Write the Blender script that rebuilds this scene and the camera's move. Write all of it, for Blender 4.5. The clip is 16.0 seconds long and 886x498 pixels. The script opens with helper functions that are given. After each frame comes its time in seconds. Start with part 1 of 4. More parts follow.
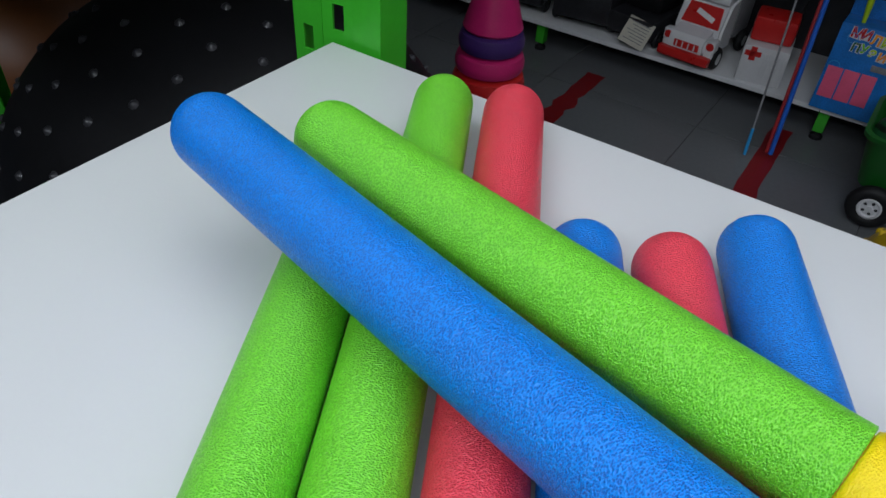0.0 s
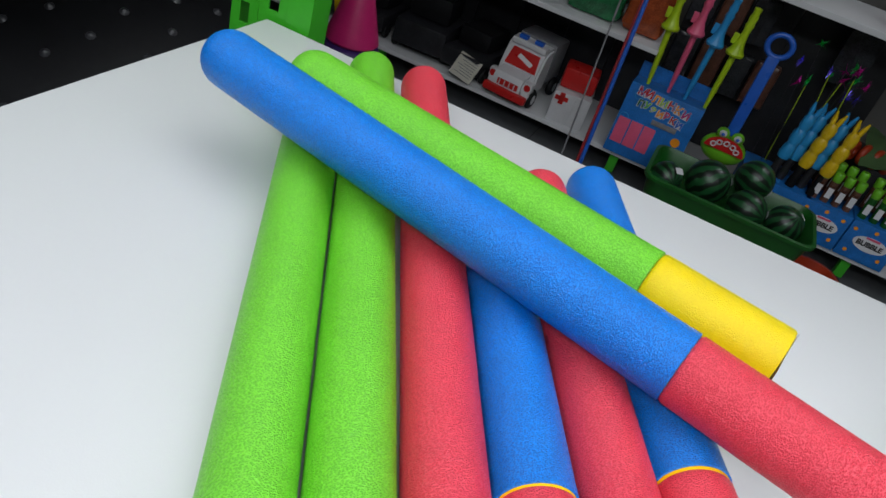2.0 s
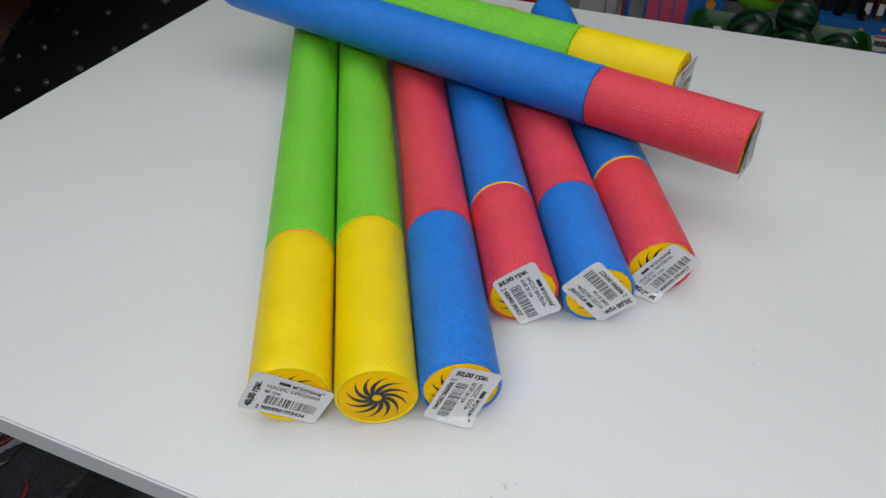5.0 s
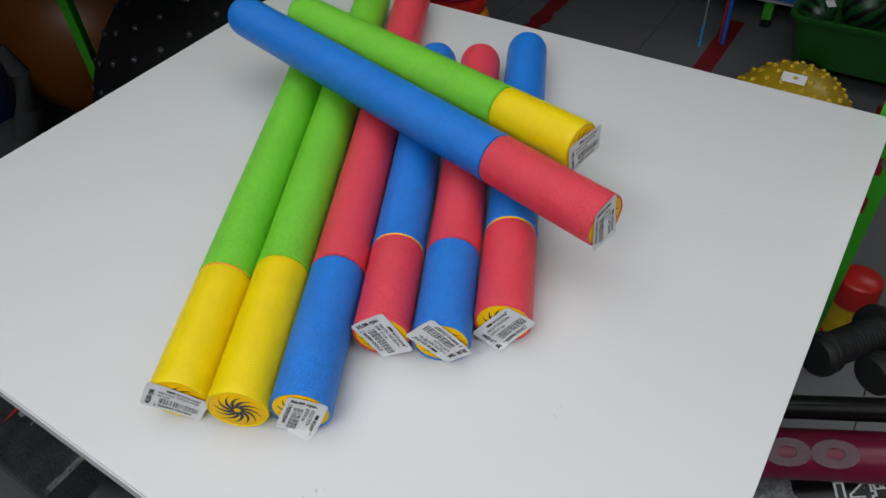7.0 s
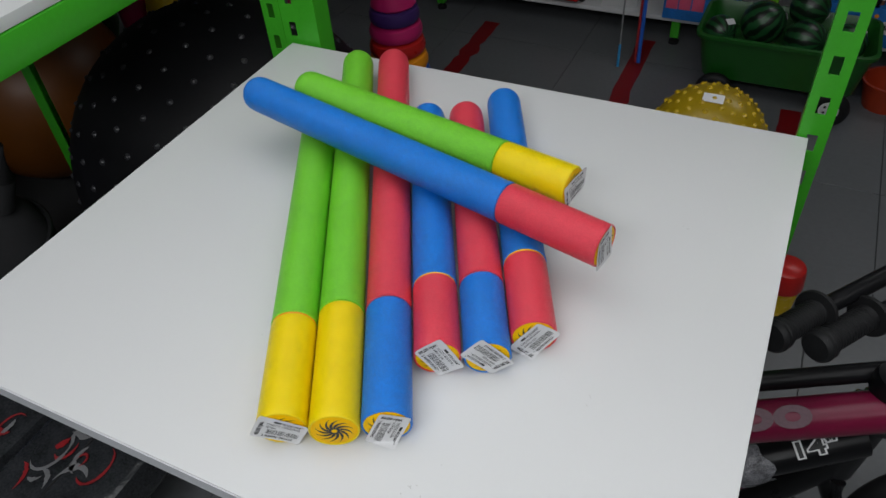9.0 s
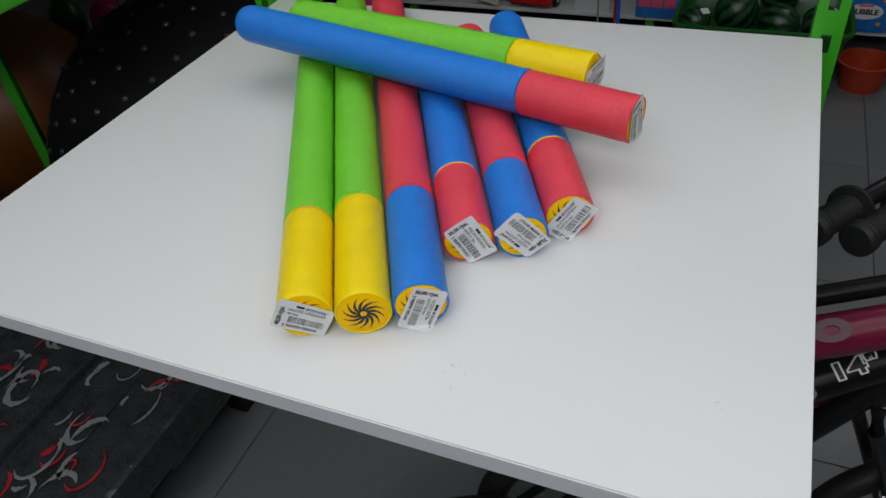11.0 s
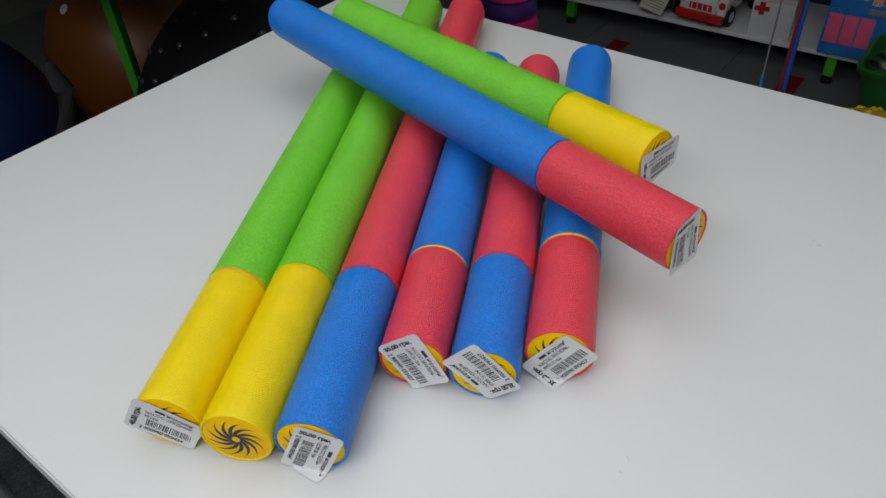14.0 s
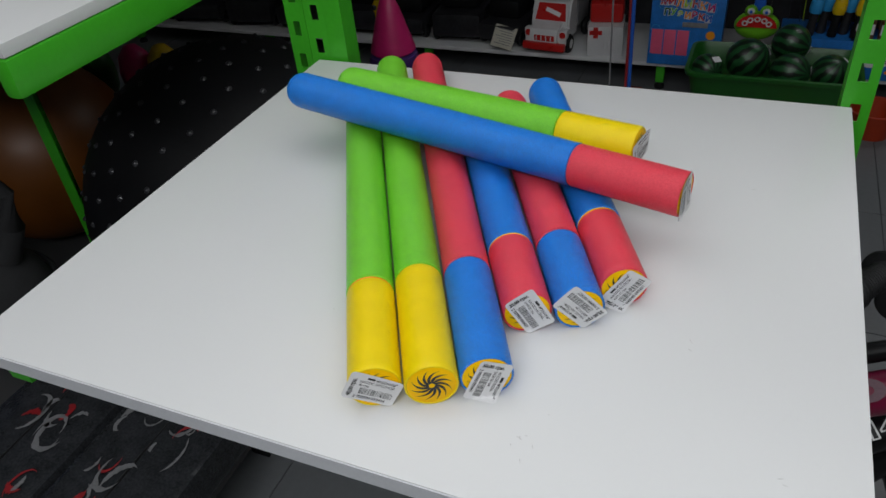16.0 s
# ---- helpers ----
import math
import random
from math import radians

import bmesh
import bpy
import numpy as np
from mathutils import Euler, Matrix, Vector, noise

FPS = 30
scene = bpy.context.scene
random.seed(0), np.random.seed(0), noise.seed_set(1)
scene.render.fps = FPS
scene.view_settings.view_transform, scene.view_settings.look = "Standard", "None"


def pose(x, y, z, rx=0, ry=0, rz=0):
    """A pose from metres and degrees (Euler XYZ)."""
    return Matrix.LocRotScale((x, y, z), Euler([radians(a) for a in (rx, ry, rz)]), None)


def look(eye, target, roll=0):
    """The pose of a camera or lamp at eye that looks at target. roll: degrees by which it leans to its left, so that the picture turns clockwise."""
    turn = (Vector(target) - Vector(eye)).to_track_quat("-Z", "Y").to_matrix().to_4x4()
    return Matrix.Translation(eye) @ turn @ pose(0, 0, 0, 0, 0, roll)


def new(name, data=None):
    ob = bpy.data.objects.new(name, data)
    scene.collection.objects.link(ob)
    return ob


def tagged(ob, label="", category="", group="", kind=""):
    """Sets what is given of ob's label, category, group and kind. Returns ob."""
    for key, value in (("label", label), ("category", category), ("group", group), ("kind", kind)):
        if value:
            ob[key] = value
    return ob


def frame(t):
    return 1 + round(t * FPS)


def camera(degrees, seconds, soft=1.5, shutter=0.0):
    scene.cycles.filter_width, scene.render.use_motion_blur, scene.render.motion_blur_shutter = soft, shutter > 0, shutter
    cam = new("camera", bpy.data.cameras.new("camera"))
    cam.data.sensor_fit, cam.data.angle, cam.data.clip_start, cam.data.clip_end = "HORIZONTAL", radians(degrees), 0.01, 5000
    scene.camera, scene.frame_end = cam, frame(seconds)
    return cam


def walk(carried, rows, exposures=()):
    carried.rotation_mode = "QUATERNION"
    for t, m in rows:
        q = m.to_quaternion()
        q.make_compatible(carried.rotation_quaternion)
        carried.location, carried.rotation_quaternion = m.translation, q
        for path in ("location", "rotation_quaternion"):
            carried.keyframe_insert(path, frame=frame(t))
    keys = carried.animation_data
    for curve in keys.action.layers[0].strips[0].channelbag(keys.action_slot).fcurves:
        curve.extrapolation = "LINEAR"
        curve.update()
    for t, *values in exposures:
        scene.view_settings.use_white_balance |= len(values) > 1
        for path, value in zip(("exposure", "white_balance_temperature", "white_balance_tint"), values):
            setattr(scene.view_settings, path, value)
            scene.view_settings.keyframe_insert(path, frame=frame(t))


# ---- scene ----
cam = camera(62.5, 16.0)
METRES, EYE, TILT, LEAN, TURN = 1.8, 1.2, -90.0, 0.0, 0.0
PATH = [
    (0, (0.44, -0.481, 1.296), (-0.377, 0.813, 0.009), 3.7),
    (0.5, (0.443, -0.533, 1.31), (-0.247, 0.861, 0.052), 9.4),
    (1, (0.442, -0.59, 1.317), (-0.125, 0.899, 0.106), 15.3),
    (1.5, (0.444, -0.647, 1.32), (-0.01, 0.909, 0.147), 19.1),
    (2, (0.453, -0.693, 1.323), (0.057, 0.899, 0.178), 18.8),
    (2.5, (0.463, -0.732, 1.32), (0.12, 0.878, 0.185), 16.0),
    (3, (0.473, -0.767, 1.324), (0.156, 0.85, 0.191), 13.2),
    (3.5, (0.489, -0.804, 1.327), (0.124, 0.795, 0.182), 9.0),
    (4, (0.512, -0.837, 1.324), (0.09, 0.724, 0.147), 5.4),
    (4.5, (0.548, -0.857, 1.32), (0.063, 0.624, 0.067), 3.7),
    (5, (0.603, -0.847, 1.334), (0.01, 0.575, 0.059), -0.3),
    (5.2, (0.613, -0.845, 1.339), (-0.003, 0.562, 0.057), -1.9),
    (7.3, (0.786, -0.777, 1.485), (-0.081, 0.363, 0.09), -4.8),
    (7.5, (0.787, -0.785, 1.501), (-0.091, 0.366, 0.12), -5.0),
    (8, (0.767, -0.807, 1.532), (-0.053, 0.388, 0.154), -4.1),
    (8.5, (0.753, -0.846, 1.553), (-0.004, 0.394, 0.178), -3.9),
    (9, (0.74, -0.896, 1.564), (0.041, 0.39, 0.202), -4.7),
    (9.5, (0.715, -0.943, 1.563), (0.055, 0.378, 0.214), -4.5),
    (10, (0.707, -0.983, 1.524), (0.062, 0.406, 0.238), -5.2),
    (10.2, (0.711, -0.991, 1.504), (0.063, 0.394, 0.215), -5.8),
    (12.3, (0.718, -0.837, 1.316), (-0.134, 0.503, 0.1), -8.5),
    (12.5, (0.731, -0.804, 1.31), (-0.23, 0.476, 0.111), -10.4),
    (13, (0.743, -0.738, 1.316), (-0.337, 0.41, 0.086), -8.6),
    (13.5, (0.741, -0.719, 1.342), (-0.325, 0.395, 0.068), -4.4),
    (14, (0.742, -0.75, 1.381), (-0.236, 0.43, 0.097), -3.7),
    (14.5, (0.738, -0.816, 1.402), (-0.108, 0.483, 0.139), -3.7),
    (15, (0.718, -0.874, 1.427), (0.018, 0.523, 0.18), -5.3),
    (15.5, (0.676, -0.932, 1.437), (0.018, 0.505, 0.211), -5.6),
    (16, (0.669, -0.988, 1.469), (-0.024, 0.449, 0.263), -5.9),
]
EXPOSURES = [(0.0, 0.04, 6000, 10), (1.0, 0.08, 6250, 10), (2.0, 0.17, 6250, 10), (2.5, 0.0, 6250, 10), (3.0, 0.02, 6300, 10), (3.5, 0.14, 6350, 10), (4.0, 0.06, 6450, 10), (4.5, -0.14, 6500, 10), (5.0, -0.34, 6500, 10), (7.5, -0.36, 6500, 10), (10.0, -0.38, 6500, 10), (12.5, -0.39, 6550, 10), (13.5, -0.39, 6550, 10), (16.0, -0.36, 6500, 10)]
walk(cam, [(t, look(eye, target, roll)) for t, eye, target, roll in PATH], EXPOSURES)

# ---- world, lamps and exposure ----
world = bpy.data.worlds.new("World")
scene.world = world
world.use_nodes = True
world.node_tree.nodes["Background"].inputs[0].default_value = (0.5, 0.55, 0.62, 1)
world.node_tree.nodes["Background"].inputs[1].default_value = 0.0


def area(name, m, sx, sy, watts, color):
    d = bpy.data.lights.new(name, "AREA")
    d.shape, d.size, d.size_y, d.energy, d.color = "RECTANGLE", sx, sy, watts, color
    ob = new(name, d)
    ob.matrix_world = m
    return ob


# unseen ceiling panels; the last is added to brighten the far upper shelf
LAMPS = [(0.75, -2.15, 1.9, 0.6, 42.0), (0.5, -0.45, 2.4, 1.8, 9.0), (2.5, -0.7, 0.6, 2.2, 5.0), (1.75, 2.5, 1.2, 0.12, 7.5)]
CEIL = 2.6
for lx, ly, sx, sy, watts in LAMPS:
    area("ceiling_lamp", pose(lx, ly, CEIL - 0.075), sx, sy, watts, (0.94, 0.975, 1.0))

# ---- materials ----


def mat(name, color, rough=0.5, metal=0.0, vary=0.12, scale=30.0, bump=0.0, bscale=200.0, fine=None, coat=0.0, spec=0.5, sheen=0.0, uneven=0.08):
    """A plain surface with variation of its colour at two scales and a fine relief."""
    m = bpy.data.materials.new(name)
    m.use_nodes = True
    nt = m.node_tree
    b = nt.nodes["Principled BSDF"]
    b.inputs["Roughness"].default_value, b.inputs["Metallic"].default_value = rough, metal
    b.inputs["Coat Weight"].default_value = coat
    b.inputs["Specular IOR Level"].default_value = spec
    b.inputs["Sheen Weight"].default_value = sheen
    co = nt.nodes.new("ShaderNodeTexCoord")
    n1, n2 = nt.nodes.new("ShaderNodeTexNoise"), nt.nodes.new("ShaderNodeTexNoise")
    n1.inputs["Scale"].default_value, n2.inputs["Scale"].default_value = scale, fine or scale * 9
    n1.inputs["Detail"].default_value = 4
    add = nt.nodes.new("ShaderNodeMath")
    add.operation = "ADD"
    mr = nt.nodes.new("ShaderNodeMapRange")
    mr.inputs["From Min"].default_value, mr.inputs["From Max"].default_value = 0.6, 1.4
    mr.inputs["To Min"].default_value, mr.inputs["To Max"].default_value = 1 - vary, 1 + vary
    mul = nt.nodes.new("ShaderNodeVectorMath")
    mul.operation = "SCALE"
    mul.inputs[0].default_value = color
    for n in (n1, n2):
        nt.links.new(co.outputs["Object"], n.inputs["Vector"])
    nt.links.new(n1.outputs["Fac"], add.inputs[0])
    nt.links.new(n2.outputs["Fac"], add.inputs[1])
    nt.links.new(add.outputs[0], mr.inputs["Value"])
    nt.links.new(mr.outputs[0], mul.inputs["Scale"])
    nt.links.new(mul.outputs[0], b.inputs["Base Color"])
    rr = nt.nodes.new("ShaderNodeMapRange")
    rr.inputs["To Min"].default_value, rr.inputs["To Max"].default_value = max(0.02, rough - uneven), min(1, rough + uneven)
    nt.links.new(n1.outputs["Fac"], rr.inputs["Value"])
    nt.links.new(rr.outputs[0], b.inputs["Roughness"])
    if bump:
        n3, bp = nt.nodes.new("ShaderNodeTexNoise"), nt.nodes.new("ShaderNodeBump")
        n3.inputs["Scale"].default_value, n3.inputs["Detail"].default_value = bscale, 3
        bp.inputs["Strength"].default_value, bp.inputs["Distance"].default_value = 1.0, bump
        nt.links.new(co.outputs["Object"], n3.inputs["Vector"])
        nt.links.new(n3.outputs["Fac"], bp.inputs["Height"])
        nt.links.new(bp.outputs[0], b.inputs["Normal"])
    return m


def foam(name, color, light, relief=1.0, spec=0.6):
    """Closed-cell foam: fine pale speckle doubling as painted sparkle, a skin of tiny wrinkles, soft broad gloss."""
    m = bpy.data.materials.new(name)
    m.use_nodes = True
    nt = m.node_tree
    b = nt.nodes["Principled BSDF"]
    b.inputs["Roughness"].default_value = 0.33
    b.inputs["Sheen Weight"].default_value, b.inputs["Sheen Roughness"].default_value = 0.0, 0.35
    b.inputs["Specular IOR Level"].default_value = spec
    co, mp = nt.nodes.new("ShaderNodeTexCoord"), nt.nodes.new("ShaderNodeMapping")
    mp.inputs["Scale"].default_value = (0.8, 1.15, 0.8)
    nt.links.new(co.outputs["Object"], mp.inputs["Vector"])
    grain, cells, cloud = nt.nodes.new("ShaderNodeTexNoise"), nt.nodes.new("ShaderNodeTexVoronoi"), nt.nodes.new("ShaderNodeTexNoise")
    grain.inputs["Scale"].default_value, grain.inputs["Detail"].default_value = 1500, 2
    cells.inputs["Scale"].default_value = 1120
    cloud.inputs["Scale"].default_value, cloud.inputs["Detail"].default_value = 45, 3
    for n in (grain, cells, cloud):
        nt.links.new(mp.outputs[0], n.inputs["Vector"])
    mixf = nt.nodes.new("ShaderNodeMath")
    mixf.operation = "MULTIPLY_ADD"
    mixf.inputs[1].default_value = 0.7
    nt.links.new(grain.outputs["Fac"], mixf.inputs[0])
    nt.links.new(cells.outputs["Distance"], mixf.inputs[2])
    ramp = nt.nodes.new("ShaderNodeValToRGB")
    ramp.color_ramp.elements[0].position, ramp.color_ramp.elements[1].position = 0.58, 1.0
    ramp.color_ramp.elements[0].color, ramp.color_ramp.elements[1].color = (*color, 1), (*light, 1)
    nt.links.new(mixf.outputs[0], ramp.inputs["Fac"])
    mr, mul = nt.nodes.new("ShaderNodeMapRange"), nt.nodes.new("ShaderNodeVectorMath")
    mul.operation = "SCALE"
    mr.inputs["From Min"].default_value, mr.inputs["From Max"].default_value = 0.3, 0.7
    mr.inputs["To Min"].default_value, mr.inputs["To Max"].default_value = 0.96, 1.04
    nt.links.new(cloud.outputs["Fac"], mr.inputs["Value"])
    nt.links.new(ramp.outputs["Color"], mul.inputs[0])
    nt.links.new(mr.outputs[0], mul.inputs["Scale"])
    nt.links.new(mul.outputs[0], b.inputs["Base Color"])
    bp = nt.nodes.new("ShaderNodeBump")
    bp.inputs["Strength"].default_value, bp.inputs["Distance"].default_value = 1.0, 0.0006 * relief
    nt.links.new(mixf.outputs[0], bp.inputs["Height"])
    nt.links.new(bp.outputs[0], b.inputs["Normal"])
    return m


BLUE = foam("blue_foam", (0.0, 0.105, 0.54), (0.002, 0.245, 0.85))
GREEN = foam("green_foam", (0.1, 0.48, 0.003), (0.23, 0.74, 0.04))
RED = foam("red_foam", (0.67, 0.012, 0.034), (0.88, 0.07, 0.11))
YELLOW = foam("yellow_foam", (0.83, 0.6, 0.0), (0.86, 0.66, 0.002), 0.45, 0.3)
CAP = mat("yellow_plastic", (0.98, 0.57, 0.0), 0.42, vary=0.05, spec=0.12)
ORANGE = mat("orange_plastic", (0.85, 0.3, 0.01), 0.35, vary=0.06)
INK = mat("black_ink", (0.018, 0.018, 0.02), 0.5, vary=0.2)
PAPER = mat("label_paper", (0.7, 0.7, 0.71), 0.45, vary=0.04, scale=60)
LAMINATE = mat("white_laminate", (0.63, 0.635, 0.64), 0.3, vary=0.006, scale=7, fine=260, bump=0.00006, bscale=900, spec=0.4, uneven=0.02)
EDGE = mat("edge_banding", (0.56, 0.57, 0.6), 0.42, vary=0.05, scale=25)
SCUFF = mat("pencil_scuff", (0.53, 0.53, 0.53), 0.7, vary=0.3, scale=400)
STEEL_GREEN = mat("green_powder_coat", (0.045, 0.38, 0.016), 0.36, vary=0.07, scale=14, bump=0.00008, bscale=1200)
FLOOR = mat("grey_tile", (0.13, 0.136, 0.143), 0.34, vary=0.09, scale=2.2, fine=60, bump=0.0002, bscale=60)
GROUT = mat("grout", (0.07, 0.072, 0.075), 0.9, vary=0.25, scale=40)
TAPE = mat("red_tape", (0.2, 0.006, 0.009), 0.42, vary=0.15, scale=35)
WALL = mat("wall_paint", (0.12, 0.117, 0.107), 0.85, vary=0.06, scale=3, bump=0.0004, bscale=120)
CEILING = mat("ceiling_paint", (0.5, 0.5, 0.49), 0.9, vary=0.04, scale=3)
BLACK_RUBBER = mat("black_rubber", (0.009, 0.009, 0.01), 0.55, spec=0.3, vary=0.25, scale=25, bump=0.0003, bscale=400)
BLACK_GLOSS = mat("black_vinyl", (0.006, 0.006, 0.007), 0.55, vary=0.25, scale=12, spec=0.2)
NUB = mat("grey_vinyl_nub", (0.032, 0.032, 0.036), 0.35, vary=0.2, scale=60)
BLACK_PAINT = mat("black_paint", (0.006, 0.006, 0.007), 0.3, vary=0.2, scale=20, spec=0.3)
CHROME = mat("chrome", (0.6, 0.6, 0.62), 0.16, metal=1.0, vary=0.08)
PINK = mat("pink_paint", (0.16, 0.006, 0.035), 0.32, vary=0.1, scale=20)
WHITE = mat("white_plastic", (0.6, 0.6, 0.61), 0.35, vary=0.05)
SHINY_RED = mat("red_plastic", (0.5, 0.016, 0.014), 0.3, vary=0.1)
SHINY_BLUE = mat("blue_plastic", (0.02, 0.11, 0.52), 0.3, vary=0.1)
SKY_BLUE = mat("sky_blue_plastic", (0.03, 0.28, 0.6), 0.35, vary=0.1)
LIME = mat("lime_plastic", (0.42, 0.6, 0.01), 0.35, vary=0.1)
LEAF = mat("green_plastic", (0.008, 0.09, 0.009), 0.38, vary=0.12)
FROG_GREEN = mat("frog_green_plastic", (0.16, 0.48, 0.02), 0.35, vary=0.1)
MAGENTA = mat("magenta_plastic", (0.5, 0.015, 0.13), 0.36, vary=0.1)
PURPLE = mat("purple_plastic", (0.05, 0.02, 0.13), 0.36, vary=0.12)
ROSE = mat("pink_plastic", (0.7, 0.1, 0.2), 0.4, vary=0.12)
YOLK = mat("yellow_vinyl", (0.72, 0.48, 0.01), 0.26, vary=0.08)
RUST = mat("orange_red_plastic", (0.36, 0.035, 0.008), 0.4, vary=0.12)
CARD_BLUE = mat("printed_blue_card", (0.014, 0.15, 0.48), 0.4, vary=0.35, scale=26)
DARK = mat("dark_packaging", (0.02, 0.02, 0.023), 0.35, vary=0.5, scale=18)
GLOSS_DARK = mat("dark_film", (0.03, 0.032, 0.036), 0.18, vary=0.6, scale=22, bump=0.004, bscale=28)
BROWN = mat("brown_packaging", (0.12, 0.05, 0.03), 0.3, vary=0.6, scale=22, bump=0.003, bscale=35)
CLOTH = mat("olive_cloth", (0.05, 0.1, 0.03), 0.9, vary=0.2, scale=30, bump=0.0006, bscale=600)
GREY_PRINT = mat("grey_print", (0.2, 0.2, 0.21), 0.5, vary=0.3, scale=40)
CRIMSON = mat("crimson_print", (0.3, 0.015, 0.02), 0.45, vary=0.4, scale=40)
CREAM = mat("cream_card", (0.5, 0.48, 0.4), 0.6, vary=0.08, scale=60)
LAMP_GLASS = bpy.data.materials.new("lamp_diffuser")
LAMP_GLASS.use_nodes = True
LAMP_GLASS.node_tree.nodes["Principled BSDF"].inputs["Emission Color"].default_value = (1, 1, 1, 1)
LAMP_GLASS.node_tree.nodes["Principled BSDF"].inputs["Emission Strength"].default_value = 1.15


def melon_skin():
    m = mat("watermelon_vinyl", (0.02, 0.12, 0.035), 0.34, vary=0.1)
    nt = m.node_tree
    b = nt.nodes["Principled BSDF"]
    co, nz, mx, sep = (nt.nodes.new("ShaderNode" + k) for k in ("TexCoord", "TexNoise", "VectorMath", "SeparateXYZ"))
    nz.inputs["Scale"].default_value, nz.inputs["Detail"].default_value = 26, 3
    at, sc, wob, sn, rp = (nt.nodes.new("ShaderNode" + k) for k in ("Math", "Math", "Math", "Math", "ValToRGB"))
    nt.nodes.remove(mx)
    at.operation, sc.operation, wob.operation, sn.operation = "ARCTAN2", "MULTIPLY", "MULTIPLY_ADD", "SINE"
    sc.inputs[1].default_value, wob.inputs[1].default_value = 11, 4.2
    nt.links.new(co.outputs["Object"], sep.inputs[0])
    nt.links.new(co.outputs["Object"], nz.inputs["Vector"])
    nt.links.new(sep.outputs[0], at.inputs[0])
    nt.links.new(sep.outputs[1], at.inputs[1])
    nt.links.new(at.outputs[0], sc.inputs[0])
    nt.links.new(nz.outputs["Fac"], wob.inputs[0])
    nt.links.new(sc.outputs[0], wob.inputs[2])
    nt.links.new(wob.outputs[0], sn.inputs[0])
    rp.color_ramp.elements[0].position, rp.color_ramp.elements[1].position = 0.42, 0.6
    rp.color_ramp.elements[0].color, rp.color_ramp.elements[1].color = (0.003, 0.009, 0.004, 1), (0.012, 0.075, 0.022, 1)
    mr = nt.nodes.new("ShaderNodeMapRange")
    mr.inputs["From Min"].default_value = -1
    nt.links.new(sn.outputs[0], mr.inputs["Value"])
    nt.links.new(mr.outputs[0], rp.inputs["Fac"])
    nt.links.new(rp.outputs[0], b.inputs["Base Color"])
    return m


MELON = melon_skin()

# ---- mesh helpers ----


def part(name, bm, material, parent=None, label="", smooth=True, m=None):
    me = bpy.data.meshes.new(name)
    bm.to_mesh(me)
    bm.free()
    me.materials.append(material)
    if smooth:
        me.set_sharp_from_angle(angle=radians(38))
        me.polygons.foreach_set("use_smooth", [True] * len(me.polygons))
    ob = new(name, me)
    if parent:
        ob.parent = parent
    if m is not None:
        ob.matrix_basis = m
    if label:
        tagged(ob, label)
    return ob


def empty(name, m, label, category, group="", kind=""):
    ob = new(name)
    ob.empty_display_size = 0.05
    ob.matrix_basis = m
    return tagged(ob, label, category, group, kind)


def box(lo, hi, bevel=0.0, bm=None, m=None):
    bm = bm or bmesh.new()
    c, s = [(a + b) / 2 for a, b in zip(lo, hi)], [b - a for a, b in zip(lo, hi)]
    mm = (m or Matrix()) @ Matrix.Translation(c) @ Matrix.Diagonal((*s, 1))
    got = bmesh.ops.create_cube(bm, size=1, matrix=mm)
    if bevel:
        edges = list({e for v in got["verts"] for e in v.link_edges})
        bmesh.ops.bevel(bm, geom=edges, offset=bevel, segments=2, affect="EDGES", profile=0.6)
    return bm


def lathe(profile, segs=32, bm=None, m=None, closed=True):
    """Turns a profile of (radius, height) about z."""
    bm = bm or bmesh.new()
    m = m or Matrix()
    rings = []
    for r, z in profile:
        if r < 1e-6:
            rings.append([bm.verts.new(m @ Vector((0, 0, z)))])
        else:
            rings.append([bm.verts.new(m @ Vector((r * math.cos(2 * math.pi * k / segs), r * math.sin(2 * math.pi * k / segs), z))) for k in range(segs)])
    for a, b in zip(rings, rings[1:]):
        for k in range(segs):
            j = (k + 1) % segs
            vs = [a[k % len(a)], a[j % len(a)], b[j % len(b)], b[k % len(b)]]
            vs = list(dict.fromkeys(vs))
            if len(vs) > 2:
                bm.faces.new(vs)
    bmesh.ops.recalc_face_normals(bm, faces=bm.faces)
    return bm


def ball(r, m=None, bm=None, segs=32, squash=(1, 1, 1)):
    bm = bm or bmesh.new()
    bmesh.ops.create_uvsphere(bm, u_segments=segs, v_segments=segs // 2, radius=r, matrix=(m or Matrix()) @ Matrix.Diagonal((*squash, 1)))
    return bm


def rod(points, r, segs=12, bm=None, taper=None):
    """A round bar along a line of points."""
    bm = bm or bmesh.new()
    pts = [Vector(p) for p in points]
    rings = []
    for i, p in enumerate(pts):
        d = (pts[min(i + 1, len(pts) - 1)] - pts[max(i - 1, 0)]).normalized()
        q = d.to_track_quat("Z", "Y").to_matrix()
        rr = taper[i] if taper else r
        rings.append([bm.verts.new(p + q @ Vector((rr * math.cos(2 * math.pi * k / segs), rr * math.sin(2 * math.pi * k / segs), 0))) for k in range(segs)])
    for a, b in zip(rings, rings[1:]):
        for k in range(segs):
            j = (k + 1) % segs
            bm.faces.new((a[k], a[j], b[j], b[k]))
    bm.faces.new(list(reversed(rings[0])))
    bm.faces.new(rings[-1])
    bmesh.ops.recalc_face_normals(bm, faces=bm.faces)
    return bm


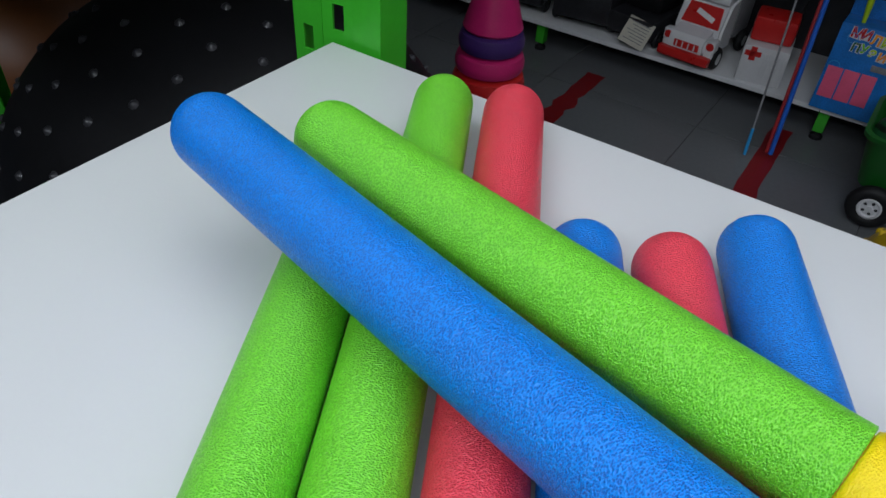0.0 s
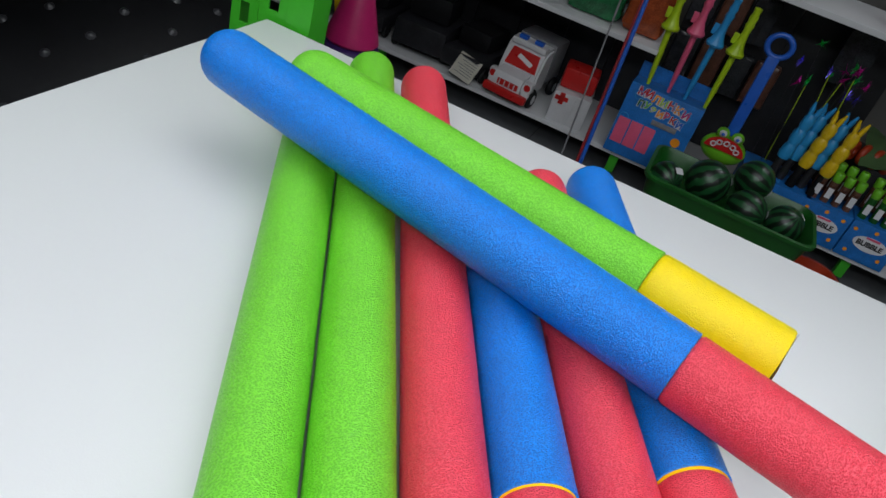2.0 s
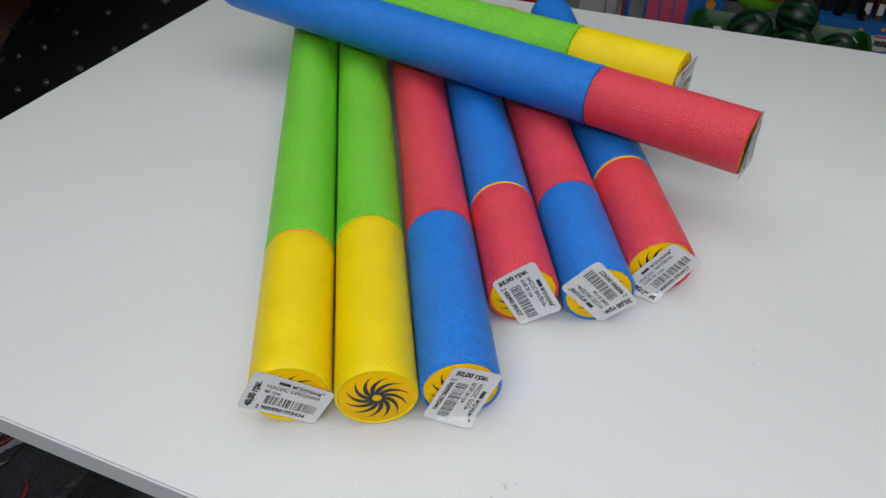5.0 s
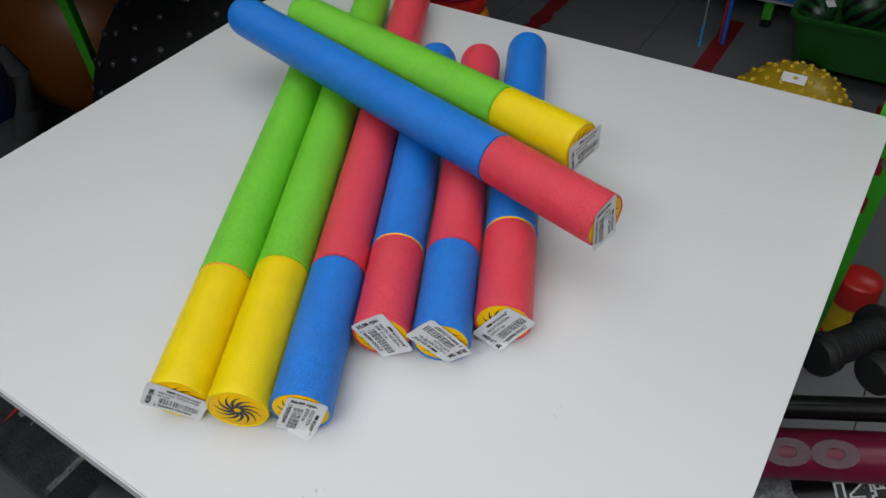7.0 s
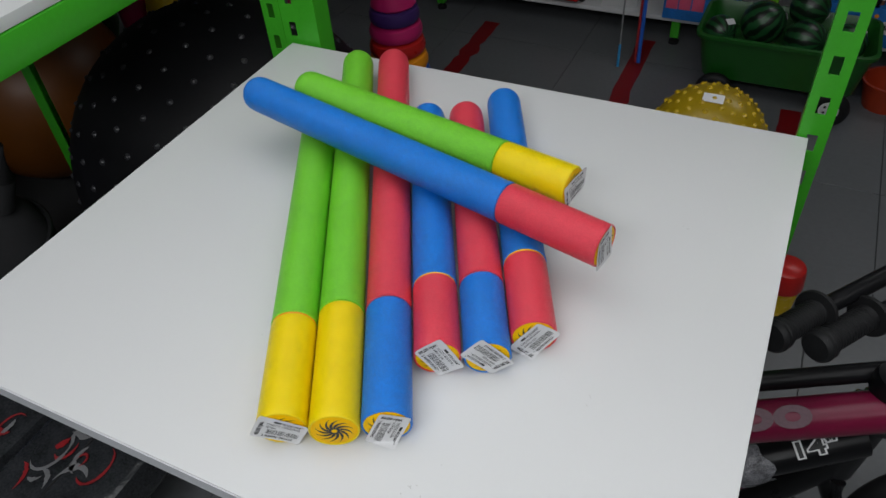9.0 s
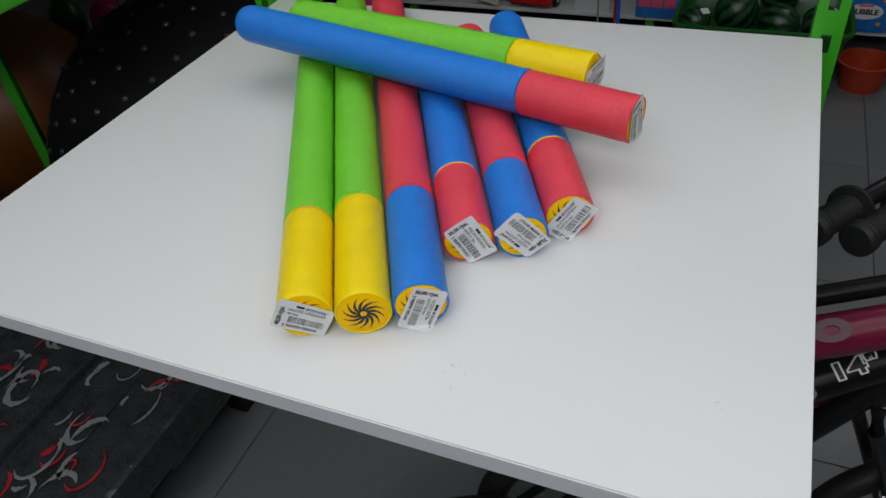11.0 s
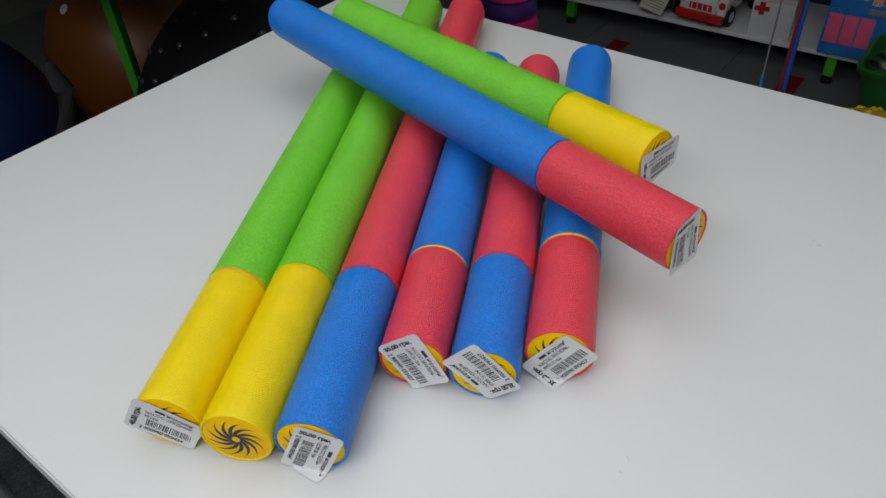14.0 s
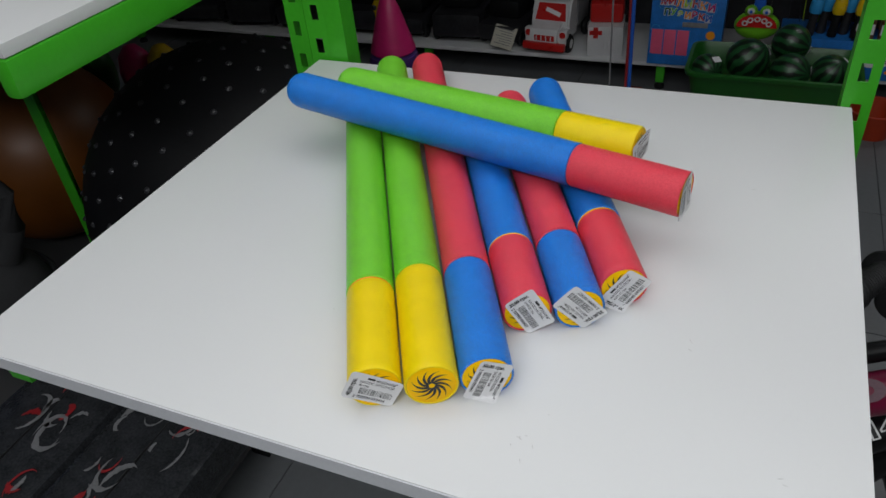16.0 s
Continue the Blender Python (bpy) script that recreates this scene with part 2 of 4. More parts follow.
def torus(R, r, m=None, bm=None, segs=40, minor=12, squash=1.0):
    prof = [(R + r * math.cos(2 * math.pi * k / minor), squash * r * math.sin(2 * math.pi * k / minor)) for k in range(minor + 1)]
    bm = lathe(prof, segs, bm, m)
    bmesh.ops.remove_doubles(bm, verts=bm.verts, dist=1e-5)
    return bm


def slab(outline, z0, z1, bm=None, m=None, bevel=0.0):
    """A flat plate with a given outline."""
    bm = bm or bmesh.new()
    m = m or Matrix()
    lo = [bm.verts.new(m @ Vector((x, y, z0))) for x, y in outline]
    hi = [bm.verts.new(m @ Vector((x, y, z1))) for x, y in outline]
    n = len(lo)
    bm.faces.new(list(reversed(lo)))
    top = bm.faces.new(hi)
    for k in range(n):
        bm.faces.new((lo[k], lo[(k + 1) % n], hi[(k + 1) % n], hi[k]))
    bmesh.ops.recalc_face_normals(bm, faces=bm.faces)
    if bevel:
        bmesh.ops.bevel(bm, geom=list(top.edges), offset=bevel, segments=2, affect="EDGES")
    return bm


def lettering(name, text, size, material, parent, m, bold=0.0, align="LEFT", wide=1.0, label=""):
    """Words as a thin flat mesh, in the plane of m, reading along its x."""
    cu = bpy.data.curves.new(name, "FONT")
    cu.body, cu.size, cu.align_x, cu.offset, cu.extrude = text, size, align, bold, 0.00002
    cu.resolution_u = 4
    tmp = bpy.data.objects.new(name, cu)
    scene.collection.objects.link(tmp)
    dg = bpy.context.evaluated_depsgraph_get()
    me = bpy.data.meshes.new_from_object(tmp.evaluated_get(dg))
    bpy.data.objects.remove(tmp)
    bpy.data.curves.remove(cu)
    me.materials.clear()
    me.materials.append(material)
    ob = new(name, me)
    ob.parent = parent
    ob.matrix_basis = m @ Matrix.Diagonal((wide, 1, 1, 1))
    if label:
        tagged(ob, label)
    return ob


# ---- the room ----
X0, X1, Y0, Y1 = -3.2, 3.4, -4.6, 2.62
bm = box((X0, Y0, -0.08), (X1, Y1, -0.004))
floor = tagged(part("floor", bm, GROUT), "dark grout bed under grey floor tiles", "floor", kind="structure")
for nm, lo, hi in (("wall_north", (X0, Y1, 0), (X1, Y1 + 0.12, CEIL)), ("wall_south", (X0, Y0 - 0.12, 0), (X1, Y0, CEIL)),
                   ("wall_west", (X0 - 0.12, Y0 - 0.12, 0), (X0, Y1 + 0.12, CEIL)), ("wall_east", (X1, Y0 - 0.12, 0), (X1 + 0.12, Y1 + 0.12, CEIL))):
    tagged(part(nm, box(lo, hi), WALL), "plain grey painted shop wall", "wall", kind="structure")
tagged(part("ceiling", box((X0 - 0.12, Y0 - 0.12, CEIL), (X1 + 0.12, Y1 + 0.12, CEIL + 0.1)), CEILING), "plain white shop ceiling", "ceiling", kind="structure")
for lx, ly, sx, sy, watts in LAMPS:
    lamp = empty("ceiling_light", pose(lx, ly, CEIL), "white rectangular ceiling light out of view, switched on", "lamp", "ceiling lights")
    part("frame", box((-sx / 2 - 0.02, -sy / 2 - 0.02, -0.06), (sx / 2 + 0.02, sy / 2 + 0.02, 0), 0.006), WHITE, lamp)
    part("diffuser", box((-sx / 2, -sy / 2, -0.066), (sx / 2, sy / 2, -0.0605)), LAMP_GLASS, lamp)


def angle_upright(name, m, height, slots, parent=None, label="", flip=1):
    """A slotted angle post: a front flange with punched slots and a side flange."""
    up = empty(name, m, label, "rack post") if parent is None else None
    w, th = 0.036, 0.0025
    bm = bmesh.new()
    step, sh, sw = 0.0555, 0.025, 0.0125
    # front flange as a ladder of strips round the slots
    box((0, 0, 0), ((w - sw) / 2, th, height), bm=bm)
    box(((w + sw) / 2, 0, 0), (w, th, height), bm=bm)
    z = slots
    last = 0.0
    while z < height:
        box(((w - sw) / 2, 0, last), ((w + sw) / 2, th, z - sh / 2), bm=bm)
        last = z + sh / 2
        z += step
    box(((w - sw) / 2, 0, last), ((w + sw) / 2, th, height), bm=bm) if last < height else None
    return bm


# ---- the display shelf: white board on a green slotted rack ----
T, W, D = 1.0, 0.80, 0.705
rack = empty("display_rack", pose(0, 0, 0), "green slotted steel rack carrying a white shelf board", "rack")
bm = box((0, -D, T - 0.018), (W, 0, T), 0.0012)
part("shelf_board", bm, LAMINATE, rack, "white laminated board with faint scuffs")
part("edge_strip", box((0.002, -D - 0.0012, T - 0.0175), (W - 0.002, -D - 0.0001, T - 0.0012)), EDGE, rack, "grey-white edge banding")
part("edge_strip", box((-0.0012, -D + 0.002, T - 0.0175), (-0.0001, -0.002, T - 0.0012)), EDGE, rack, "grey-white edge banding")
random.seed(4)
for sx, sy, n, spread in ((0.691, -0.228, 2, 0.003), (0.560, -0.637, 7, 0.012), (0.23, -0.06, 3, 0.01), (0.74, -0.62, 2, 0.004), (0.665, -0.5, 2, 0.006), (0.33, -0.55, 1, 0.004)):
    for k in range(n):
        a, l = random.uniform(0, 6.28), random.uniform(0.0008, 0.0028)
        bm = slab([(l * math.cos(q) * 1.2, 0.00045 * math.sin(q)) for q in [i * math.pi / 4 for i in range(8)]], 0, 0.00015,
                  m=pose(sx + random.gauss(0, spread), sy + random.gauss(0, spread), T, 0, 0, math.degrees(a)))
        part("scuff", bm, SCUFF, rack, "small grey scuff mark", smooth=False)
H = 1.95
# wide double upright at the back corner beside the dark ball
bm = angle_upright("p", None, H, 0.05, parent=rack)
bmesh.ops.translate(bm, verts=bm.verts, vec=(-0.052, 0.004, 0))
part("upright", bm, STEEL_GREEN, rack)
bm = angle_upright("p", None, H, 0.0225, parent=rack)
bmesh.ops.transform(bm, matrix=pose(-0.0155, 0.0045, 0, 0, 0, 6), verts=bm.verts)
part("upright", bm, STEEL_GREEN, rack)
bm = box((0.0205, 0.006, 0), (0.052, 0.009, H))
box((0.0495, 0.009, 0), (0.052, 0.045, H), bm=bm)
box((-0.052, 0.0068, 0), (-0.0495, 0.045, H), bm=bm)
part("upright_flange", bm, STEEL_GREEN, rack)
bm = angle_upright("p", None, H, 0.0475, parent=rack)
bmesh.ops.translate(bm, verts=bm.verts, vec=(0.786, 0.003, 0))
box((0.786, 0.0056, 0), (0.7885, 0.036, H), bm=bm)
part("upright", bm, STEEL_GREEN, rack)
part("front_leg", box((0.76, -D + 0.012, 0), (0.796, -D + 0.048, T - 0.0655), 0.002), STEEL_GREEN, rack)
for x in (0.006, 0.765):
    part("side_beam", box((x, -D + 0.02, T - 0.065), (x + 0.03, -0.002, T - 0.0185), 0.002), STEEL_GREEN, rack)

# ---- foam water pumps ----
R = 0.0227


def foam_sleeve(y0, y1, nose, seed, dent=None):
    """A soft tube along y, with slightly wavering radius; nose: closed with a dome at y1, else open with a rolled rim."""
    prof = []
    n = max(8, int((y1 - y0) / 0.008))
    if nose:
        cap = 0.024
        prof += [(R - 0.006, y0), (R - 0.0004, y0), (R + 0.0004, y0 + 0.0005), (R + 0.0003, y0 + 0.0016)]
        prof += [(R, y0 + 0.002 + (y1 - cap - y0 - 0.002) * k / n) for k in range(1, n + 1)]
        for k in range(1, 11):
            s = k / 10
            prof.append((R * (1 - s ** 2.5) ** 0.5 if s < 1 else 0.0, y1 - cap + cap * s))
    else:
        prof += [(R - 0.0048, y0 + 0.006), (R - 0.0024, y0 + 0.0012), (R - 0.0017, y0), (R - 0.0008, y0 + 0.0002), (R, y0 + 0.0014)]
        prof += [(R, y0 + 0.002 + (y1 - y0 - 0.0045) * k / n) for k in range(1, n + 1)]
        prof += [(R - 0.0004, y1 - 0.0016), (R - 0.0009, y1 - 0.0006), (R - 0.0016, y1 - 0.0001), (R - 0.006, y1)]
    bm = lathe(prof, 56, m=Matrix.Rotation(radians(-90), 4, "X"))
    for v in bm.verts:
        r = math.hypot(v.co.x, v.co.z)
        if r > R - 0.004:
            q = noise.noise(Vector((v.co.x * 30 + seed * 7, v.co.y * 16, v.co.z * 30)))
            k = 1 + 0.006 * q
            if dent:
                a, y, depth, wa, wy = dent
                da = (math.atan2(v.co.z, v.co.x) - a + math.pi) % (2 * math.pi) - math.pi
                k -= depth * math.exp(-(da / wa) ** 2 - ((v.co.y - y) / wy) ** 2)
            v.co.x *= k
            v.co.z *= k
    return bm


def star(m_disc):
    """Curved black blades printed round the end cap."""
    bm = bmesh.new()
    for k in range(12):
        a0 = 2 * math.pi * k / 12
        inner, outer = [], []
        for i in range(9):
            s = i / 8
            rr, aa = 0.0027 + 0.015 * s, a0 - 0.98 * s ** 1.15
            wd = 0.0026 * (math.sin(math.pi * min(1, 0.12 + s * 0.88)) ** 0.8) * (1 - 0.45 * s)
            for lst, sg in ((inner, -1), (outer, 1)):
                t = aa + sg * wd / rr / 1.5
                lst.append((rr * math.cos(t), rr * math.sin(t)))
        vs = [bm.verts.new(m_disc @ Vector((x, y, 0))) for x, y in inner + outer[::-1]]
        bm.faces.new(vs)
    bmesh.ops.recalc_face_normals(bm, faces=bm.faces)
    return bm


def price_tag(pump, cx, cz, turn, price, words, code, lift, curl):
    """A paper price label stuck on the end cap; its corners stand off a little."""
    # tag frame: x along the long side, y up, z out of the face
    face = Matrix(((1, 0, 0, cx), (0, 0, -1, -lift), (0, 1, 0, cz), (0, 0, 0, 1)))
    base = Matrix.Translation((0, 0, -0.002)) @ face @ Matrix.Rotation(radians(turn), 4, "Z") @ Matrix.Diagonal((1.13, 1.13, 1, 1))
    w, h, nx, ny = 0.040, 0.0255, 16, 10

    def bend(x, y):
        return curl * ((x / 0.02) ** 2 * 0.5 + (y / 0.0127) * (x / 0.02) * 0.7 + max(0, -y / 0.0127) ** 2 * 0.5) * 0.0022 + 0.0002

    back = base.inverted()

    def settle(p, lift_off):
        q = base @ p
        low = 0.0008 - R + lift_off
        if pump.location.z < T + 1.5 * R and q.z < low:
            q.y -= (low - q.z) * 0.95
            q.z = low
        return back @ q

    bm = bmesh.new()
    for side in (0.0, -0.00022):
        grid = []
        for j in range(ny + 1):
            row = []
            for i in range(nx + 1):
                x, y = -w / 2 + w * i / nx, -h / 2 + h * j / ny
                cut = 0.0022
                ox, oy = max(0, abs(x) - (w / 2 - cut)), max(0, abs(y) - (h / 2 - cut))
                if ox + oy > cut * 1.3:
                    f = cut * 1.3 / (ox + oy)
                    x = math.copysign(w / 2 - cut + ox * f, x)
                    y = math.copysign(h / 2 - cut + oy * f, y)
                row.append(bm.verts.new(settle(Vector((x, y, bend(x, y) + side)), side + 0.0003)))
            grid.append(row)
        for j in range(ny):
            for i in range(nx):
                bm.faces.new((grid[j][i], grid[j][i + 1], grid[j + 1][i + 1], grid[j + 1][i]))
    bmesh.ops.recalc_face_normals(bm, faces=bm.faces)
    tag = part("price_tag", bm, PAPER, pump, "white paper price label with black print", m=base)

    def put(ob):
        for v in ob.data.vertices:
            p = ob.matrix_basis @ v.co
            p.z = bend(p.x, p.y) + 0.00022
            v.co = settle(p, 0.00055)
        ob.matrix_basis = Matrix()

    put(lettering("price", price, 0.0044, INK, tag, pose(-0.0142, -0.0102, 0, 0, 0, 90), 0.0002, wide=0.9))
    bm = bmesh.new()
    box((-0.0068, 0.0081, 0), (-0.0012, 0.0101, 0.00002), bm=bm)
    put(part("shop_mark", bm, INK, tag, smooth=False))
    put(lettering("lettering", "игрушки\"", 0.0036, INK, tag, pose(-0.0002, 0.008, 0), 0.00006, wide=0.98))
    put(lettering("lettering", words[0], 0.0032, INK, tag, pose(-0.0114, 0.0042, 0), 0.00004, wide=0.92))
    put(lettering("lettering", words[1], 0.003, INK, tag, pose(-0.0114, 0.0008, 0), 0.00003, wide=0.92))
    bm = bmesh.new()
    rng = random.Random(code)
    x = -0.009
    while x < 0.0165:
        wd = rng.choice((0.0003, 0.0004, 0.0005, 0.0008))
        box((x, -0.0066, 0), (x + wd, -0.0006, 0.00002), bm=bm)
        x += wd + rng.choice((0.0004, 0.0006, 0.0009))
    put(part("barcode", bm, INK, tag, smooth=False))
    put(lettering("lettering", code[0] + " " + code[1:7] + " " + code[7:], 0.0037, INK, tag, pose(-0.0118, -0.0106, 0), 0.00008, wide=0.95))
    return tag


def pump(face, toward, z, length, grip, barrel, handle, label, seed, tag=None, dent=None, ring=CAP, gap=0.0009, rise=0.0):
    d = (Vector(toward) - Vector(face)).normalized()
    ob = empty("water_pump", pose(face[0], face[1], z, 0, 0, math.degrees(math.atan2(-d.x, d.y))) @ Matrix.Rotation(radians(rise), 4, "X"), label, "water toy", "foam water pumps on the shelf")
    part("barrel", foam_sleeve(grip + gap, length, True, seed), barrel, ob)
    part("handle", foam_sleeve(0.0, grip, False, seed + 3, dent), handle, ob)
    core = lathe([(R - 0.0045, grip - 0.004), (R - (0.0008 if gap > 0.0005 else 0.003), grip - 0.0004), (R - (0.0007 if gap > 0.0005 else 0.003), grip + gap + 0.0002), (R - 0.0045, grip + 0.004)], 48, m=Matrix.Rotation(radians(-90), 4, "X"))
    part("inner_ring", core, ring, ob, "thin yellow plastic ring in the joint")
    cap = part("end_cap", lathe([(R - 0.004, 0.006), (R - 0.0021, 0.0030), (R - 0.0021, 0.001), (R - 0.0029, 0.0004), (0.0, 0.0004)], 48,
                                m=Matrix.Rotation(radians(-90), 4, "X")), CAP, ob, "orange-yellow plastic cap with a black pinwheel print")
    part("pinwheel_print", star(Matrix(((1, 0, 0, 0), (0, 0, -1, 0.0001), (0, 1, 0, 0), (0, 0, 0, 1)))), INK, cap, "black curved blades", smooth=False)
    if tag:
        price_tag(ob, *tag)
    return ob


LOW, HIGH = T + R, T + 3 * R
S_WORDS, M_WORDS, L_WORDS = ("НАСОС МАЛЕНЬ-", "КИЙ 35 грн"), ("НАСОС СРЕДНИЙ", "40 грн"), ("НАСОС БОЛЬ-", "ШОЙ 50 грн")
S_CODE, M_CODE, L_CODE = "2900990093427", "2900990093434", "2900990093441"
pump((0.4289, -0.6455), (0.1744, -0.1733), LOW, 0.5365, 0.117, GREEN, YELLOW, "green foam water pump with a yellow grip and price label", 1,
     (-0.0018, 0.0017, -29.6, "40,00 грн.", M_WORDS, M_CODE, 0.0012, 0.5), dent=(1.3, 0.045, 0.02, 0.35, 0.004), ring=ORANGE, gap=0.0012)
pump((0.4733, -0.6293), (0.1594, -0.0464), LOW, 0.662, 0.1355, GREEN, YELLOW, "long green foam water pump with a bare yellow grip end", 2, dent=(0.55, 0.118, 0.06, 0.25, 0.006), gap=0.0002)
pump((0.513, -0.6066), (0.2092, -0.0256), LOW, 0.6557, 0.1355, RED, BLUE, "long red foam water pump with a blue grip and price label", 3,
     (0.0004, -0.0022, -114, "50,00 грн.", L_WORDS, L_CODE, 0.0012, 0.4), dent=(2.1, 0.127, 0.05, 0.3, 0.005), gap=0.0002)
pump((0.5217, -0.5224), (0.325, -0.1431), LOW, 0.4273, 0.092, BLUE, RED, "short blue foam water pump with a red grip and price label", 4,
     (0.0017, 0.004, -62.6, "35,00 грн.", S_WORDS, S_CODE, 0.0012, 0.8), gap=0.0008)
pump((0.5652, -0.5045), (0.3717, -0.1219), LOW, 0.4288, 0.094, RED, BLUE, "short red foam water pump with a blue grip and price label", 5,
     (-0.0009, 0.0054, 131, "35,00 грн.", S_WORDS, S_CODE, 0.0012, 0.8), gap=0.0002)
pump((0.596, -0.464), (0.407, -0.0734), LOW, 0.4338, 0.0985, BLUE, RED, "short blue foam water pump with a red grip, label folded", 6,
     (0.0005, -0.002, 52, "35,00 грн.", S_WORDS, S_CODE, 0.0012, 0.5), gap=0.0014)
pump((0.6322, -0.3655), (0.1117, -0.2505), HIGH, 0.523, 0.117, BLUE, RED, "blue foam water pump with a red grip lying across the others", 7,
     (-0.004, 0.003, -82, "40,00 грн.", M_WORDS, M_CODE, 0.0012, 0.5), gap=0.0001, rise=1.0)
pump((0.5736, -0.2865), (0.1676, -0.206), HIGH, 0.4135, 0.0905, GREEN, YELLOW, "short green foam water pump with a yellow grip lying across", 8,
     (0.003, -0.001, 4, "35,00 грн.", S_WORDS, S_CODE, 0.0012, 0.6), ring=ORANGE, gap=0.0003)

# ---- floor tiles and tape ----
random.seed(11)
tile_mesh = {}


def tile(x0, y0, x1, y1):
    key = (round(x1 - x0, 3), round(y1 - y0, 3))
    if key not in tile_mesh:
        bm = box((0.0015, 0.0015, -0.0035), (key[0] - 0.0015, key[1] - 0.0015, 0.0), 0.0008)
        me = bpy.data.meshes.new("tile")
        bm.to_mesh(me)
        bm.free()
        me.materials.append(FLOOR)
        tile_mesh[key] = me
    ob = new("tile", tile_mesh[key])
    ob.parent = floor
    ob.location = (x0, y0, 0)


TS = 0.6
ys = [1.335 + TS * k for k in range(-10, 3)]
for j, y0 in enumerate(ys):
    y1 = min(y0 + TS, Y1)
    xs = [-0.055 + TS * k - (0.152 if y0 < 0.5 else 0) for k in range(-6, 7)]
    for x0 in xs:
        a, b = max(x0, X0), min(x0 + TS, X1)
        if b - a > 0.02 and y1 - max(y0, Y0) > 0.02:
            tile(a, max(y0, Y0), b, y1)


def tape(name, pts, w, seed):
    rng = random.Random(seed)
    bm = bmesh.new()
    left, right = [], []
    n = 14
    for k in range(n + 1):
        s = k / n
        x, y = pts[0][0] + (pts[1][0] - pts[0][0]) * s, pts[0][1] + (pts[1][1] - pts[0][1]) * s
        j = 0.012 if 5 < k < 10 else 0.003
        left.append((x - w / 2 + rng.uniform(-j, j), y))
        right.append((x + w / 2 + rng.uniform(-j, j), y))
    slab(left + right[::-1], 0.0002, 0.0008, bm=bm)
    return tagged(part(name, bm, TAPE, smooth=False), "worn dark red marking tape stuck on the floor tiles", "floor tape", "floor tapes")


tape("floor_tape", ((-0.51, 2.07), (-0.5, 1.55)), 0.072, 1)
tape("floor_tape", ((0.2, 2.12), (0.215, 1.1)), 0.07, 2)
tape("floor_tape", ((0.83, 1.75), (0.84, 1.1)), 0.07, 3)

# ---- neighbouring rack with big balls under its shelf ----
rack2 = empty("display_rack", pose(-0.18, -0.41, 0), "green steel rack with a white shelf over big play balls", "rack")
# unseen rear and left of this shelf are extended to shade the balls
part("shelf_board", box((-1.9, 0.004, 1.155), (-0.004, 1.1, 1.173), 0.0015), LAMINATE, rack2)
part("front_beam", box((-1.9, 0.04, 1.1), (-0.032, 0.07, 1.1545), 0.008), STEEL_GREEN, rack2)
part("side_beam", box((-0.03, 0.0, 1.1), (0.0, 1.1, 1.1545), 0.009), STEEL_GREEN, rack2)
part("rear_beam", box((-1.9, 1.102, 1.1), (0.0, 1.132, 1.1545), 0.006), STEEL_GREEN, rack2)
for x, y in ((-0.62, 0.425), (-1.9, 0.002), (-1.9, 1.066)):
    bm = box((x, y, 0), (x + 0.034, y + 0.0025, 1.0995))
    box((x, y + 0.0026, 0), (x + 0.0025, y + 0.034, 1.0995), bm=bm)
    part("post", bm, STEEL_GREEN, rack2)
low = empty("low_platform", pose(-0.65, 0.15, 0), "low dark platform under bags and big balls", "platform")
part("board", box((-1.2, -0.56, 0.147), (0.42, 0.57, 0.165), 0.0015), mat("dark_board", (0.05, 0.05, 0.052), 0.6, vary=0.1), low)
for x in (-1.15, -0.4, 0.33):
    for y in (-0.3, 0.5):
        part("foot", box((x, y, 0), (x + 0.05, y + 0.05, 0.1468)), BLACK_RUBBER, low)
bm = box((-0.16, 0.02, 1.1735), (-0.06, 0.16, 1.215), 0.003, m=Matrix.Translation((0, 0.3, 0)))
tagged(part("toy_box", bm, SKY_BLUE), "light blue toy box lying on the white shelf", "toy box").location = (-0.18, -0.41, 0)


def nub_ball(center, r, skin, nubs, label, count, nub_r, cat="play ball"):
    ob = empty("play_ball", pose(*center), label, cat, "play balls")
    part("skin", ball(r, segs=64), skin, ob)
    bm = bmesh.new()
    g = math.pi * (3 - 5 ** 0.5)
    for k in range(count):
        z = 1 - 2 * (k + 0.5) / count
        if z < -0.75:
            continue
        q = (1 - z * z) ** 0.5
        d = Vector((q * math.cos(g * k), q * math.sin(g * k), z))
        mm = Matrix.Translation(d * (r - nub_r * 0.25)) @ d.to_track_quat("Z", "Y").to_matrix().to_4x4()
        lathe([(nub_r * 1.25, 0), (nub_r * 0.8, nub_r * 0.55), (nub_r * 0.35, nub_r * 0.95), (0, nub_r)], 8, bm=bm, m=mm)
    tagged(part("nub_relief", bm, nubs, ob, "small raised massage nubs"), kind="stuff")
    return ob


nub_ball((-0.39, 0.19, 0.54), 0.375, BLACK_GLOSS, NUB, "big black gym ball with small raised nubs", 420, 0.0065)
nub_ball((0.632, 0.63, 0.5445), 0.133, mat("mustard_vinyl", (0.33, 0.22, 0.006), 0.32, vary=0.08), mat("mustard_nub", (0.45, 0.3, 0.008), 0.3, vary=0.08), "yellow spiky massage ball with a paper label on a carton", 260, 0.0065)
tagged(part("plain_carton", box((0.57, 0.57, 0.0), (0.71, 0.71, 0.411), 0.003), DARK), "dark plain carton standing under the yellow ball", "carton")
bm = box((-0.03, -0.018, 0), (0.03, 0.018, 0.0006))
tagged(part("sticker", bm, PAPER), "small white paper label on the yellow ball", "label").matrix_basis = Matrix.Translation((0.632, 0.602, 0.676)) @ Matrix.Rotation(radians(12), 4, "X") @ Matrix.Diagonal((0.75, 0.75, 1, 1))


